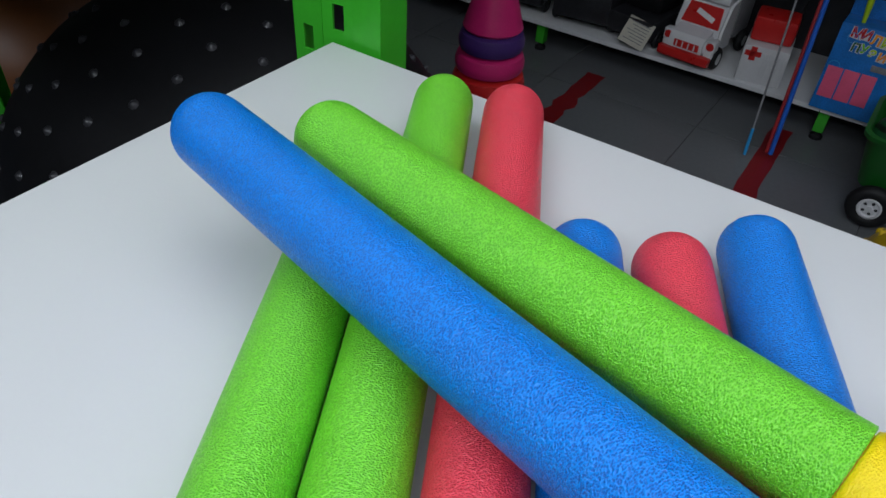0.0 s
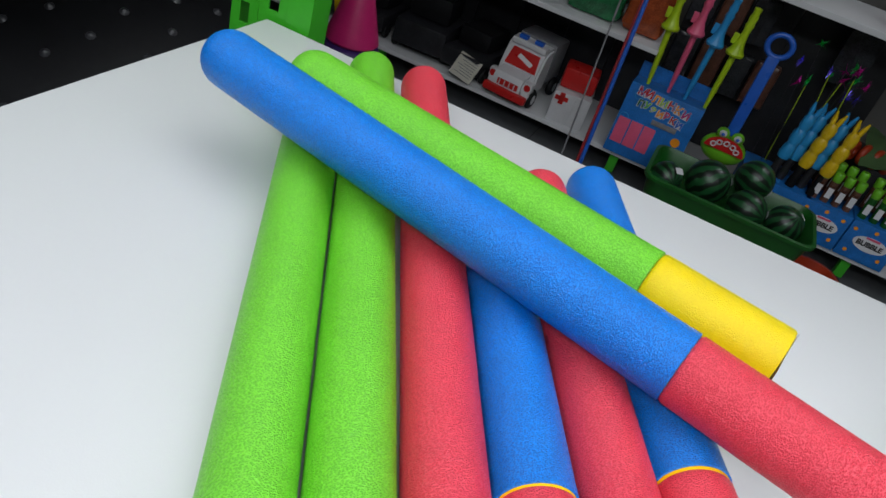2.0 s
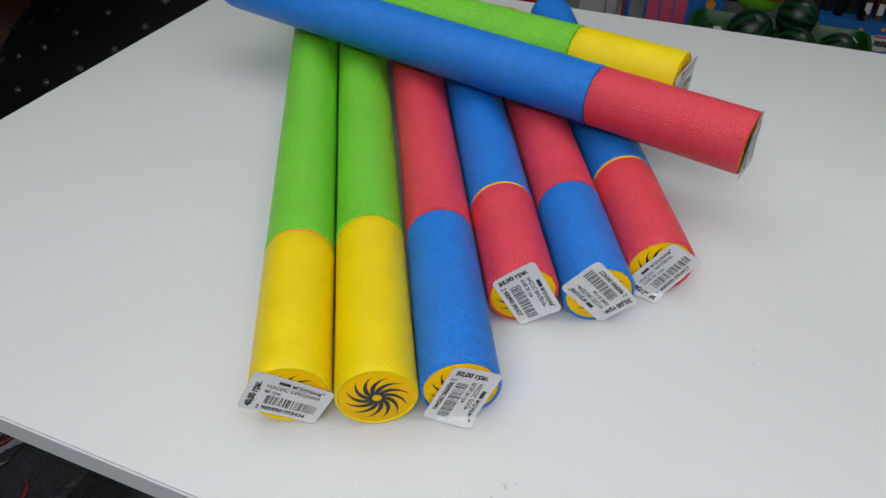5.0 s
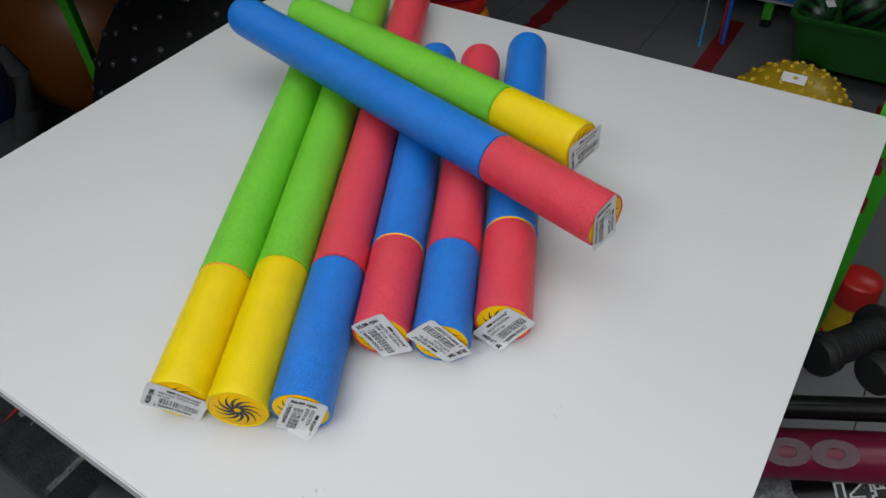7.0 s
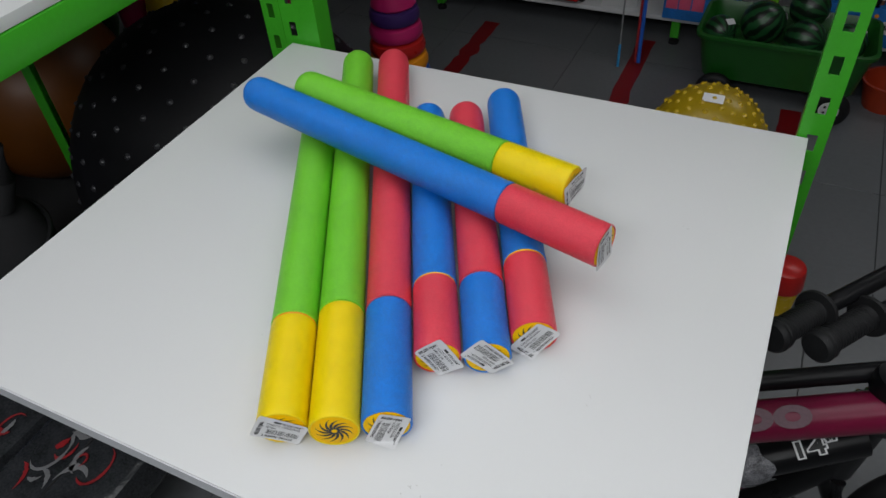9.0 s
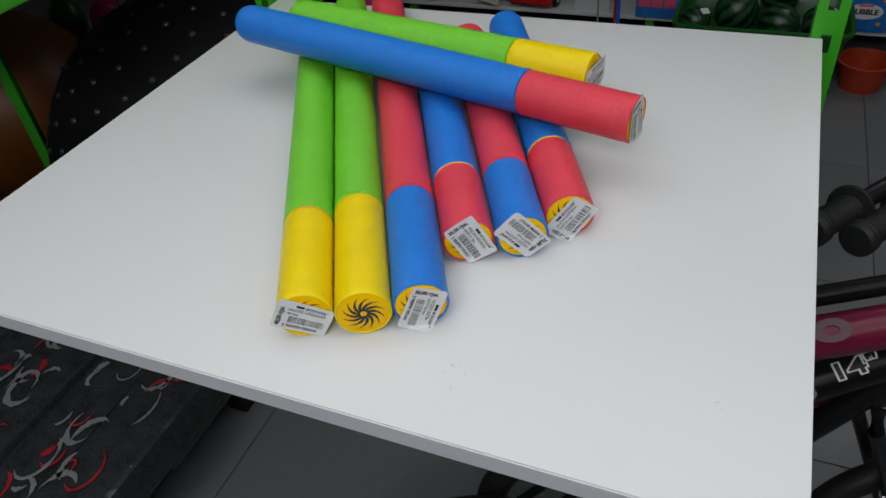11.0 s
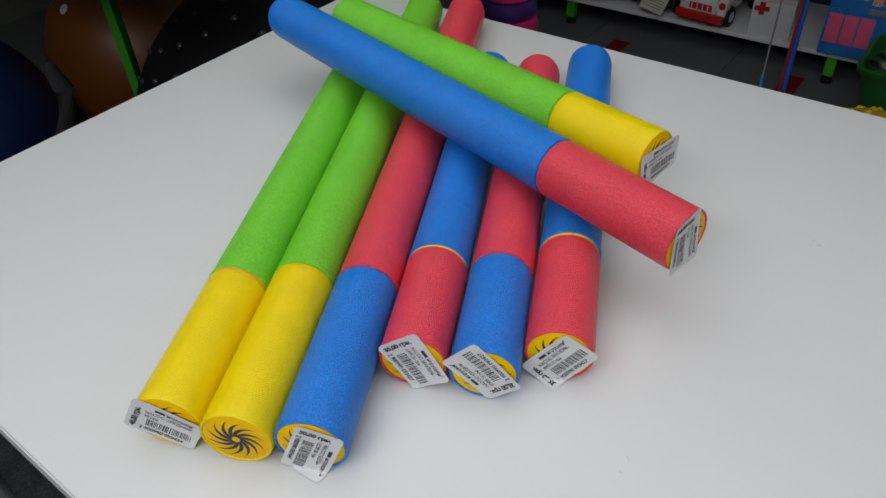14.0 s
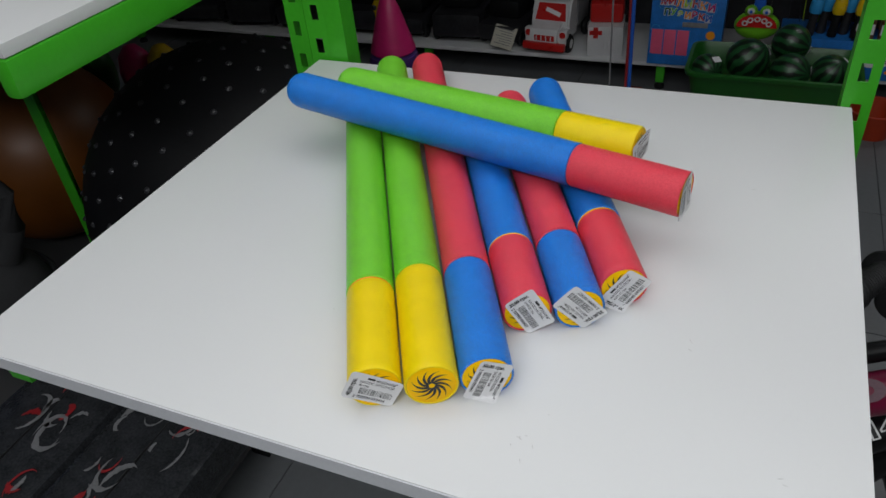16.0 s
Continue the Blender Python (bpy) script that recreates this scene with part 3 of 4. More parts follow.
def plain_ball(center, r, material, label, horn=None):
    ob = empty("hopper_ball", pose(*center), label, "play ball", "play balls")
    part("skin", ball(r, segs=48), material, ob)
    part("valve", lathe([(0.016, 0), (0.014, 0.004), (0, 0.005)], 16), WHITE, ob, m=Matrix.Translation((0, -r * 0.7, r * 0.7)) @ Matrix.Rotation(radians(45), 4, "X"))
    if horn:
        for s in (-1, 1):
            part("horn", rod([(s * 0.04, 0, r * 0.97), (s * 0.06, 0, r * 1.1), (s * 0.045, 0, r * 1.24)], 0.022, 14, taper=[0.028, 0.024, 0.014]), WHITE, ob)
    return ob


# skin colours are darkened to stand in for shade under the rack
plain_ball((-1.32, 0.36, 0.4455), 0.28, mat("shaded_orange_vinyl", (0.15, 0.045, 0.003), 0.45, vary=0.08), "big orange hopper ball, colour darkened for the rack's shade", None)
plain_ball((-1.36, -0.22, 0.4355), 0.27, mat("shaded_blue_vinyl", (0.004, 0.018, 0.09), 0.5, vary=0.08), "big blue hopper ball, colour darkened for the rack's shade", None)
# the plush grey is lowered as well, with the rack's shade in it
PLUSH = mat("shaded_grey_plush", (0.025, 0.025, 0.027), 0.9, vary=0.2, scale=40, bump=0.001, bscale=500)
plush = empty("plush_toy", pose(-0.88, -0.17, 0.1652), "grey and black plush toy sitting under the rack", "plush toy")
part("body", ball(0.13, m=pose(0, 0, 0.19), squash=(0.8, 0.8, 1.45)), PLUSH, plush)
part("stripe", torus(0.1, 0.008, m=pose(0, 0, 0.26, 12, 20, 0), segs=32, minor=8), INK, plush)
part("tail", rod([(0.05, 0.0, 0.36), (0.09, 0.02, 0.44), (0.1, 0.03, 0.52), (0.07, 0.03, 0.57)], 0.02, 12, taper=[0.03, 0.026, 0.022, 0.012]), PLUSH, plush)
for x, y, mt, nm in ((-1.14, 0.66, MAGENTA, "magenta"), (-1.04, 0.68, YOLK, "yellow"), (-1.29, 0.64, LEAF, "green")):
    pin = empty("skittle", pose(x, y, 0.1652), nm + " plastic skittle on the low platform", "toy", "skittles under the rack")
    part("body", lathe([(0, 0), (0.045, 0), (0.058, 0.1), (0.055, 0.22), (0.032, 0.32)], 24), mt, pin)
    part("head", lathe([(0.0315, 0.3202), (0.05, 0.37), (0.054, 0.43), (0.045, 0.48), (0.02, 0.51), (0, 0.515)], 24), mt, pin)

# ---- dark printed bags on the lower shelf ----


def bag(m, label, seed):
    rng = random.Random(seed)
    ob = empty("printed_bag", m, label, "bag", "dark printed bags")
    w, l, h = 0.275, 0.5, 0.1
    bm = box((-w / 2, -l / 2, 0), (w / 2, l / 2, h), 0.016)
    bmesh.ops.subdivide_edges(bm, edges=bm.edges, cuts=3, use_grid_fill=True)
    for v in bm.verts:
        if v.co.z > 0.05:
            v.co.z += 0.006 * noise.noise(v.co * 14 + Vector((seed, 0, 0)))
    part("body", bm, GLOSS_DARK, ob)
    for k in range(26):
        cx, cy, rr = rng.uniform(-0.1, 0.1), rng.uniform(-0.21, 0.21), rng.uniform(0.008, 0.04)
        a0, a1 = rng.uniform(0, 6.28), rng.uniform(1.0, 4.2)
        wd = rng.uniform(0.004, 0.014)
        bm = bmesh.new()
        inner, outer = [], []
        for i in range(15):
            s = i / 14
            a, w = a0 + a1 * s, wd * math.sin(math.pi * min(1, 0.05 + 0.93 * s)) * rng.uniform(0.6, 1.3)
            for lst, q in ((inner, rr - w / 2), (outer, rr + w / 2)):
                p = (max(-0.12, min(0.12, cx + q * math.cos(a))), max(-0.23, min(0.23, cy + 1.5 * q * math.sin(a))))
                lst.append(bm.verts.new((*p, h + 0.0055 + 0.0002 * (k % 5))))
        for i in range(14):
            bm.faces.new((inner[i], inner[i + 1], outer[i + 1], outer[i]))
        part("print", bm, CRIMSON if k % 3 == 0 else GREY_PRINT, ob, smooth=False)
    part("piping", rod([(w / 2 - 0.004, -l / 2 + 0.02, h - 0.002), (w / 2 - 0.004, 0, h + 0.001), (w / 2 - 0.004, l / 2 - 0.02, h - 0.002)], 0.003, 8), BLACK_RUBBER, ob)
    return ob


bag(pose(-0.36, -0.435, 0.1652), "dark glossy bag with grey and red printed swirls", 3)
bag(pose(-0.65, -0.435, 0.1652), "dark glossy bag with red and grey printed flames", 8)

# ---- long display unit along the far wall ----
FY = 2.1
unit = empty("wall_shelving", pose(0, FY, 0), "long white shop shelving on green legs, packed with toys", "shelving")
for lo, hi in (((-2.7, 0, 0.112), (0.29, 0.46, 0.13)), ((0.292, 0.0, 0.112), (2.2, 0.46, 0.13)), ((-2.7, 0.02, 0.535), (0.29, 0.46, 0.553)), ((0.55, 0.0, 0.868), (2.2, 0.46, 0.888)), ((-2.7, 0.02, 0.96), (0.29, 0.46, 0.978))):
    part("shelf_board", box(lo, hi, 0.0015), LAMINATE, unit)
for x in (-2.65, -1.75, -0.82, 0.29, 1.25, 2.15):
    part("leg", box((x, 0.02, 0.03), (x + 0.036, 0.056, 0.1115), 0.002), STEEL_GREEN, unit)
    part("leg_foot", lathe([(0.022, 0), (0.022, 0.012), (0.012, 0.018), (0.01, 0.03), (0, 0.03)], 16), BLACK_RUBBER, unit, m=Matrix.Translation((x + 0.018, 0.038, 0)))
    if abs(x) > 2:
        part("rear_post", box((x, 0.462, 0), (x + 0.036, 0.498, 1.6)), STEEL_GREEN, unit)


def truck(m):
    ob = empty("toy_truck", m, "white and red toy ambulance truck on the bottom shelf", "toy truck")
    side = Matrix(((0, 0, 1, 0), (1, 0, 0, 0), (0, 1, 0, 0), (0, 0, 0, 1)))
    prof = [(-0.07, 0.04), (-0.07, 0.112), (-0.04, 0.185), (-0.02, 0.2), (0.03, 0.205), (0.03, 0.04)]
    part("cab", slab(prof, -0.078, 0.078, m=side, bevel=0.008), WHITE, ob)
    hood = [(-0.135, 0.05), (-0.135, 0.082), (-0.122, 0.1), (-0.0705, 0.112), (-0.0705, 0.05)]
    part("hood", slab(hood, -0.062, 0.062, m=side, bevel=0.01), WHITE, ob)
    part("bumper", box((-0.088, -0.152, 0.022), (0.088, -0.124, 0.052), 0.009), SHINY_RED, ob, "red plastic bumper")
    grille = part("grille", box((-0.042, -0.1385, 0.058), (0.042, -0.1345, 0.08), 0.0015), SHINY_RED, ob)
    for k in range(4):
        part("bar", box((-0.034 + k * 0.02, -0.1405, 0.06), (-0.03 + k * 0.02, -0.1386, 0.078)), WHITE, grille, smooth=False)
    screen = Matrix.Translation((0, -0.0665, 0.116)) @ Matrix.Rotation(radians(67.5), 4, "X")
    part("windscreen", slab([(-0.064, 0), (0.064, 0), (0.055, 0.066), (-0.055, 0.066)], 0, 0.0035, m=screen), SHINY_RED, ob, "red windscreen")
    part("sticker", box((-0.035, 0.026, 0.0037), (0.03, 0.042, 0.0044), m=screen @ pose(0, 0, 0, 0, 0, -18)), PAPER, ob, "small white paper label")
    part("visor", box((-0.07, -0.05, 0.19), (0.07, -0.012, 0.212), 0.006), WHITE, ob)
    part("cargo_box", box((-0.08, 0.034, 0.06), (0.08, 0.17, 0.215), 0.014), GREY_PRINT, ob)
    for s in (-1, 1):
        part("fender", torus(0.034, 0.012, segs=28, minor=8, squash=1.4, m=Matrix.Translation((s * 0.07, -0.085, 0.05)) @ Matrix.Rotation(radians(90), 4, "Y")), WHITE, ob)
        part("headlight", lathe([(0.013, 0), (0.011, 0.004), (0, 0.005)], 14), SHINY_RED, ob, m=Matrix.Translation((s * 0.072, -0.124, 0.082)) @ Matrix.Rotation(radians(90), 4, "X"))
        part("lamp_housing", box((s * 0.072 - 0.017, -0.1235, 0.064), (s * 0.072 + 0.017, -0.09, 0.1), 0.007), WHITE, ob)
        part("beacon", box((s * 0.032 - 0.017, -0.046, 0.2125), (s * 0.032 + 0.017, -0.024, 0.228), 0.004), SHINY_BLUE, ob)
        for y in (-0.085, 0.12):
            w = part("wheel", torus(0.024, 0.013), BLACK_RUBBER, ob, m=Matrix.Translation((s * 0.084, y, 0.0372)) @ Matrix.Rotation(radians(90), 4, "Y"))
            part("rim", lathe([(0.018, -0.012), (0.018, 0.012), (0, 0.012)], 16), WHITE, w)
    return ob


SZ = 0.1302
truck(pose(-0.19, FY + 0.14, SZ, 0, 0, -6) @ Matrix.Diagonal((1.13, 1.13, 1.13, 1)))
amb = empty("toy_carrier", pose(0.05, FY + 0.09, SZ, 0, 0, 8) @ Matrix.Diagonal((0.85, 0.85, 0.76, 1)), "red and white boxed toy with a red cross", "toy box")
part("tray", box((-0.09, -0.08, 0), (0.09, 0.12, 0.175), 0.008), WHITE, amb)
part("cover", box((-0.085, -0.03, 0.1755), (0.085, 0.12, 0.29), 0.02), SHINY_RED, amb)
bm = box((-0.08, -0.0835, 0.128), (-0.016, -0.0805, 0.152))
box((-0.06, -0.0835, 0.108), (-0.036, -0.0805, 0.172), bm=bm)
part("cross", bm, SHINY_RED, amb, smooth=False)
for k in range(5):
    part("rib", box((-0.006 + k * 0.02, -0.086, 0.012), (0.002 + k * 0.02, -0.0805, 0.15), 0.002), WHITE, amb)
# dark boxed vehicles with a price card
random.seed(21)
for k, (x, w, d, h) in enumerate(((-0.42, 0.2, 0.3, 0.2), (-0.66, 0.24, 0.28, 0.26), (-0.93, 0.2, 0.28, 0.19), (-1.18, 0.22, 0.26, 0.24), (-1.5, 0.3, 0.3, 0.22), (-1.85, 0.26, 0.28, 0.27), (-2.2, 0.3, 0.3, 0.2), (-2.52, 0.24, 0.3, 0.25))):
    ob = empty("toy_car", pose(x, FY + 0.17, SZ, 0, 0, random.uniform(-12, 12)), "dark toy car in the shade of the bottom shelf", "toy car", "dark toy cars")
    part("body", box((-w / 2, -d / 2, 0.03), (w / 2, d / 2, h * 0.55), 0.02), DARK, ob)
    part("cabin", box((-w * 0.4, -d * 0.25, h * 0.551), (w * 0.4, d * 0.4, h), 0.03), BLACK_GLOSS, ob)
    for s in (-1, 1):
        for yy in (-0.3, 0.3):
            part("wheel", torus(0.022, 0.012, segs=20, minor=8), BLACK_RUBBER, ob, m=Matrix.Translation((s * (w / 2 - 0.004), yy * d, 0.0345)) @ Matrix.Rotation(radians(90), 4, "Y"))
card = empty("price_card", look((-0.4, FY + 0.0, SZ + 0.065), (-0.55, FY - 1.4, SZ + 0.9)) @ pose(0, 0, 0, 0, 0, 8), "cream paper card with faint printed lines", "label")
bm = box((-0.055, -0.05, -0.001), (0.055, 0.05, 0.001))
part("sheet", bm, CREAM, card, smooth=False)
for k in range(7):
    part("printed_line", box((-0.042, 0.032 - k * 0.011, -0.0016), (0.042 - (k % 3) * 0.012, 0.035 - k * 0.011, -0.0012)), GREY_PRINT, card, smooth=False)

# toys on the second shelf
for k, (x, w, mt) in enumerate(((-2.4, 0.3, DARK), (-2.05, 0.28, MAGENTA), (-1.7, 0.26, BROWN), (-1.35, 0.3, DARK), (-1.0, 0.26, GLOSS_DARK), (-0.68, 0.3, DARK), (-0.33, 0.3, GLOSS_DARK), (-0.02, 0.22, mat("green_film", (0.02, 0.14, 0.05), 0.15, vary=0.6, scale=30, bump=0.004, bscale=40)), (0.19, 0.16, mat("orange_film", (0.35, 0.07, 0.02), 0.16, vary=0.6, scale=30, bump=0.004, bscale=40)))):
    bm = box((-w / 2, 0, 0), (w / 2, 0.22, 0.2), 0.03)
    bmesh.ops.subdivide_edges(bm, edges=bm.edges, cuts=2, use_grid_fill=True)
    for v in bm.verts:
        v.co += Vector((noise.noise(v.co * 16 + Vector((k, 0, 0))), noise.noise(v.co * 16 + Vector((0, k, 3))), 0 if v.co.z < 0.01 else noise.noise(v.co * 14 + Vector((k, 5, 0))))) * 0.022
    zmin = min(v.co.z for v in bm.verts)
    ob = tagged(part("toy_pack", bm, mt), "crumpled shiny plastic pack of small toys on the upper shelf", "toy pack", "toy packs")
    ob.matrix_basis = pose(x, FY + 0.1, 0.5533 - zmin)

# blue box of bubble swords
sign = empty("bubble_box", pose(0.396, FY - 0.015, SZ, -4, 0, 0), "blue printed card box of soap bubble swords", "display box")
bm = box((-0.145, -0.0, 0.0), (0.145, 0.12, 0.29), 0.002)
part("carton", bm, CARD_BLUE, sign)
part("back_card", box((-0.145, 0.1205, 0.0), (0.145, 0.124, 0.35)), CARD_BLUE, sign)
cols = (SHINY_RED, SHINY_RED, ORANGE, LIME, SHINY_RED, ORANGE, MAGENTA, LEAF, FROG_GREEN, LIME, ORANGE, MAGENTA, SHINY_RED, SHINY_BLUE)
face = Matrix(((1, 0, 0, 0), (0, 0, -1, -0.0012), (0, 1, 0, 0), (0, 0, 0, 1)))
for word, x0, z0, size, step, turn in (("МИЛИНКИ", -0.112, 0.254, 0.042, 0.031, -4), ("ПУЗИРКИ", -0.095, 0.212, 0.036, 0.0275, -4)):
    for k, ch in enumerate(word):
        part_m = face @ Matrix.Translation((x0 + k * step, z0 - k * 0.0028 + 0.004 * math.sin(k * 1.9), 0)) @ Matrix.Rotation(radians(turn), 4, "Z")
        lettering("letter", ch, size, WHITE, sign, part_m @ Matrix.Translation((-0.0008, -0.001, -0.0004)), 0.003)
        lettering("letter", ch, size, cols[k + (7 if x0 > -0.1 else 0)], sign, part_m, 0.0012)
for k in range(3):
    part("pink_panel", box((-0.135 + k * 0.052, -0.0035, 0.045), (-0.088 + k * 0.052, -0.0005, 0.15), 0.001), ROSE, sign)
for x, z, r in ((0.09, 0.24, 0.022), (-0.1, 0.25, 0.016), (0.05, 0.262, 0.013), (0.115, 0.07, 0.014), (-0.12, 0.15, 0.018), (0.02, 0.26, 0.02)):
    part("printed_bubble", torus(r, 0.0012, segs=24, minor=6, m=face @ Matrix.Translation((x, z, 0))), SKY_BLUE, sign)
part("printed_badge", box((-0.015, -0.004, 0.165), (0.085, -0.001, 0.185), 0.001), GREY_PRINT, sign)
part("printed_badge", lathe([(0.018, 0), (0, 0)], 20, m=face @ Matrix.Translation((0.1, 0.135, 0))), ORANGE, sign)


def sword(m, material, label):
    ob = empty("bubble_sword", m, label, "bubble toy", "bubble swords")
    part("blade", rod([(0, 0, -0.12), (0, 0, 0.0), (0, 0, 0.15)], 0.009, 12, taper=[0.004, 0.0105, 0.012]), material, ob)
    part("guard", lathe([(0.012, 0.148), (0.032, 0.15), (0.034, 0.158), (0.026, 0.17), (0.016, 0.2), (0.013, 0.23), (0.014, 0.25)], 20), material, ob)
    part("grip", lathe([(0.014, 0.2502), (0.017, 0.262), (0.013, 0.275), (0.016, 0.29), (0.012, 0.305), (0.014, 0.325), (0, 0.33)], 16), material, ob)
    part("wing", box((-0.034, -0.004, 0.185), (-0.014, 0.004, 0.225), 0.003), material, ob)
    return ob


for x, z, mt, nm, ry in ((0.3, 0.455, LIME, "yellow-green", -3), (0.385, 0.47, ROSE, "pink", -1), (0.455, 0.46, SKY_BLUE, "blue", 2), (0.535, 0.455, LIME, "yellow-green", 1)):
    sword(pose(x, FY + 0.045, z + 0.035, 4, ry, 0), mt, nm + " plastic bubble sword standing in the blue box")

# frog bubble wand
frog = empty("frog_wand", pose(0.664, FY - 0.02, SZ, -3, 0, 0) @ Matrix.Diagonal((1, 1, 0.93, 1)), "green frog bubble wand with a long blue handle", "bubble toy")
part("head", ball(0.085, m=pose(0, 0.02, 0.2), squash=(1, 0.5, 0.72)), FROG_GREEN, frog)
mouth = part("mouth", slab([(0.075 * math.cos(a), 0.055 * math.sin(a)) for a in [math.pi + math.pi * k / 14 for k in range(15)]][::-1], 0, 0.006, m=pose(0, -0.022, 0.205, 90) @ Matrix.Diagonal((1, -1, 1, 1))), SHINY_RED, frog, "red open mouth")
for k in range(5):
    a = radians(28 + 31 * k)
    part("bubble_ring", torus(0.009, 0.003, segs=18, minor=6, m=pose(0.05 * math.cos(a), -0.031, 0.206 + 0.034 * math.sin(a), 90)), WHITE, frog)
for s in (-1, 1):
    e = part("eye", ball(0.024, m=pose(s * 0.028, -0.006, 0.268), segs=20), FROG_GREEN, frog)
    part("eyeball", ball(0.015, m=pose(s * 0.028, -0.021, 0.27), segs=16), WHITE, e)
    part("pupil", ball(0.007, m=pose(s * 0.028, -0.033, 0.271), segs=12), SHINY_BLUE, e)
part("handle", box((-0.022, 0.012, 0.26), (0.022, 0.034, 0.6), 0.008), SHINY_BLUE, frog, "long blue plastic handle")
part("handle_loop", torus(0.042, 0.011, m=pose(0, 0.022, 0.64, 90), squash=0.9), SHINY_BLUE, frog)
part("stem", box((-0.02, 0.0, 0.0), (0.02, 0.03, 0.16), 0.006), FROG_GREEN, frog)

# bunny bubble bottles on a printed carton
carton = tagged(part("display_carton", box((0.76, FY - 0.01, SZ), (1.03, FY + 0.2, SZ + 0.15), 0.002), CARD_BLUE), "blue printed carton under bunny bubble bottles", "display box")


def bunny(m, material, label):
    ob = empty("bunny_bottle", m, label, "bubble toy", "bunny bubble bottles")
    part("bottle", lathe([(0.0, 0), (0.019, 0), (0.021, 0.02), (0.017, 0.04), (0.017, 0.085), (0.012, 0.095)], 18), BLACK_GLOSS if material is YOLK else DARK, ob)
    part("body", lathe([(0.024, 0.085), (0.029, 0.1), (0.026, 0.13), (0.021, 0.142), (0.027, 0.16), (0.027, 0.185), (0.019, 0.2), (0.024, 0.215), (0.025, 0.24), (0.016, 0.258), (0, 0.262)], 20), material, ob)
    for s in (-1, 1):
        part("ear", rod([(s * 0.01, 0, 0.25), (s * 0.014, 0, 0.275), (s * 0.02, -0.003, 0.3)], 0.006, 10, taper=[0.009, 0.0105, 0.004]), material, ob)
    return ob


for k, mt in enumerate((SKY_BLUE, SKY_BLUE, YOLK, SKY_BLUE, YOLK)):
    bunny(pose(0.86 + 0.04 * k, FY + 0.03 + 0.035 * (k % 2), SZ + 0.1503, 0, 4, 0) @ Matrix.Diagonal((0.88, 0.88, 1.06, 1)), mt, ("blue" if mt is SKY_BLUE else "yellow") + " bunny-shaped soap bubble bottle")

# bubble tube boxes
for k in range(2):
    ob = empty("bubble_carton", pose(1.008 + 0.185 * k, FY - 0.012, SZ), "blue carton printed with a white bubble badge", "display box", "bubble cartons")
    part("carton", box((0, 0, 0), (0.18, 0.16, 0.15), 0.002), CARD_BLUE, ob)
    part("badge", slab([(0.062 * math.cos(a), 0.03 * math.sin(a)) for a in [2 * math.pi * i / 28 for i in range(28)]], 0, 0.001, m=pose(0.095, 0, 0.08, 90)), PAPER, ob, smooth=False)
    lettering("lettering", "BUBBLE", 0.028, INK, ob, Matrix(((1, 0, 0, 0.046), (0, 0, -1, -0.0022), (0, 1, 0, 0.07), (0, 0, 0, 1))), 0.0012)
    part("badge_top", box((0.07, -0.0025, 0.1), (0.12, -0.0015, 0.108)), ROSE, ob, smooth=False)
    for x, z in ((0.02, 0.12), (0.155, 0.125), (0.03, 0.03), (0.15, 0.035), (0.09, 0.132)):
        part("printed_star", lathe([(0.008, 0), (0, 0)], 8, m=pose(x, -0.0012, z, 90)), ORANGE, ob, smooth=False)
    for row in range(2):
        for i in range(4):
            t = empty("bubble_tube", pose(1.03 + 0.185 * k + 0.042 * i, FY + 0.03 + 0.055 * row, SZ + 0.1502 + 0.02 * row), "small bubble tube with a bright green cap", "bubble toy", "bubble tubes")
            part("tube", lathe([(0, 0), (0.015, 0), (0.015, 0.085)], 14), BROWN if (k == 0 or row) else LEAF, t)
            part("cap", lathe([(0.0152, 0.0852), (0.017, 0.088), (0.017, 0.118), (0.014, 0.122), (0, 0.122)], 14), FROG_GREEN, t)
            part("wrapper", box((-0.01, -0.0165, 0.02), (0.01, -0.0145, 0.06)), PAPER, t, smooth=False)
for k in range(4):
    tagged(part("red_reel", torus(0.028, 0.014, segs=24, minor=10, m=pose(1.08 + 0.045 * k, FY + 0.14, SZ + 0.33, 90, 0, 60)), RUST), "round red plastic toy reel", "toy", "red reels")
bm = bmesh.new()
bmesh.ops.create_grid(bm, x_segments=24, y_segments=14, size=0.5, matrix=Matrix.Diagonal((0.34, 0.26, 1, 1)))
for v in bm.verts:
    v.co.z = 0.03 * noise.noise(v.co * 13) - 0.5 * max(0, -v.co.y - 0.03) - 0.25 * max(0, v.co.x - 0.08)
bmesh.ops.solidify(bm, geom=bm.faces, thickness=0.004)
tagged(part("cloth", bm, CLOTH), "crumpled olive green cloth draped over the toys", "cloth").matrix_basis = pose(1.28, FY + 0.2, SZ + 0.38)
tagged(part("stacked_box", box((1.12, FY + 0.12, SZ), (1.46, FY + 0.4, SZ + 0.3), 0.004), DARK), "dark carton behind the bubble tubes", "carton")
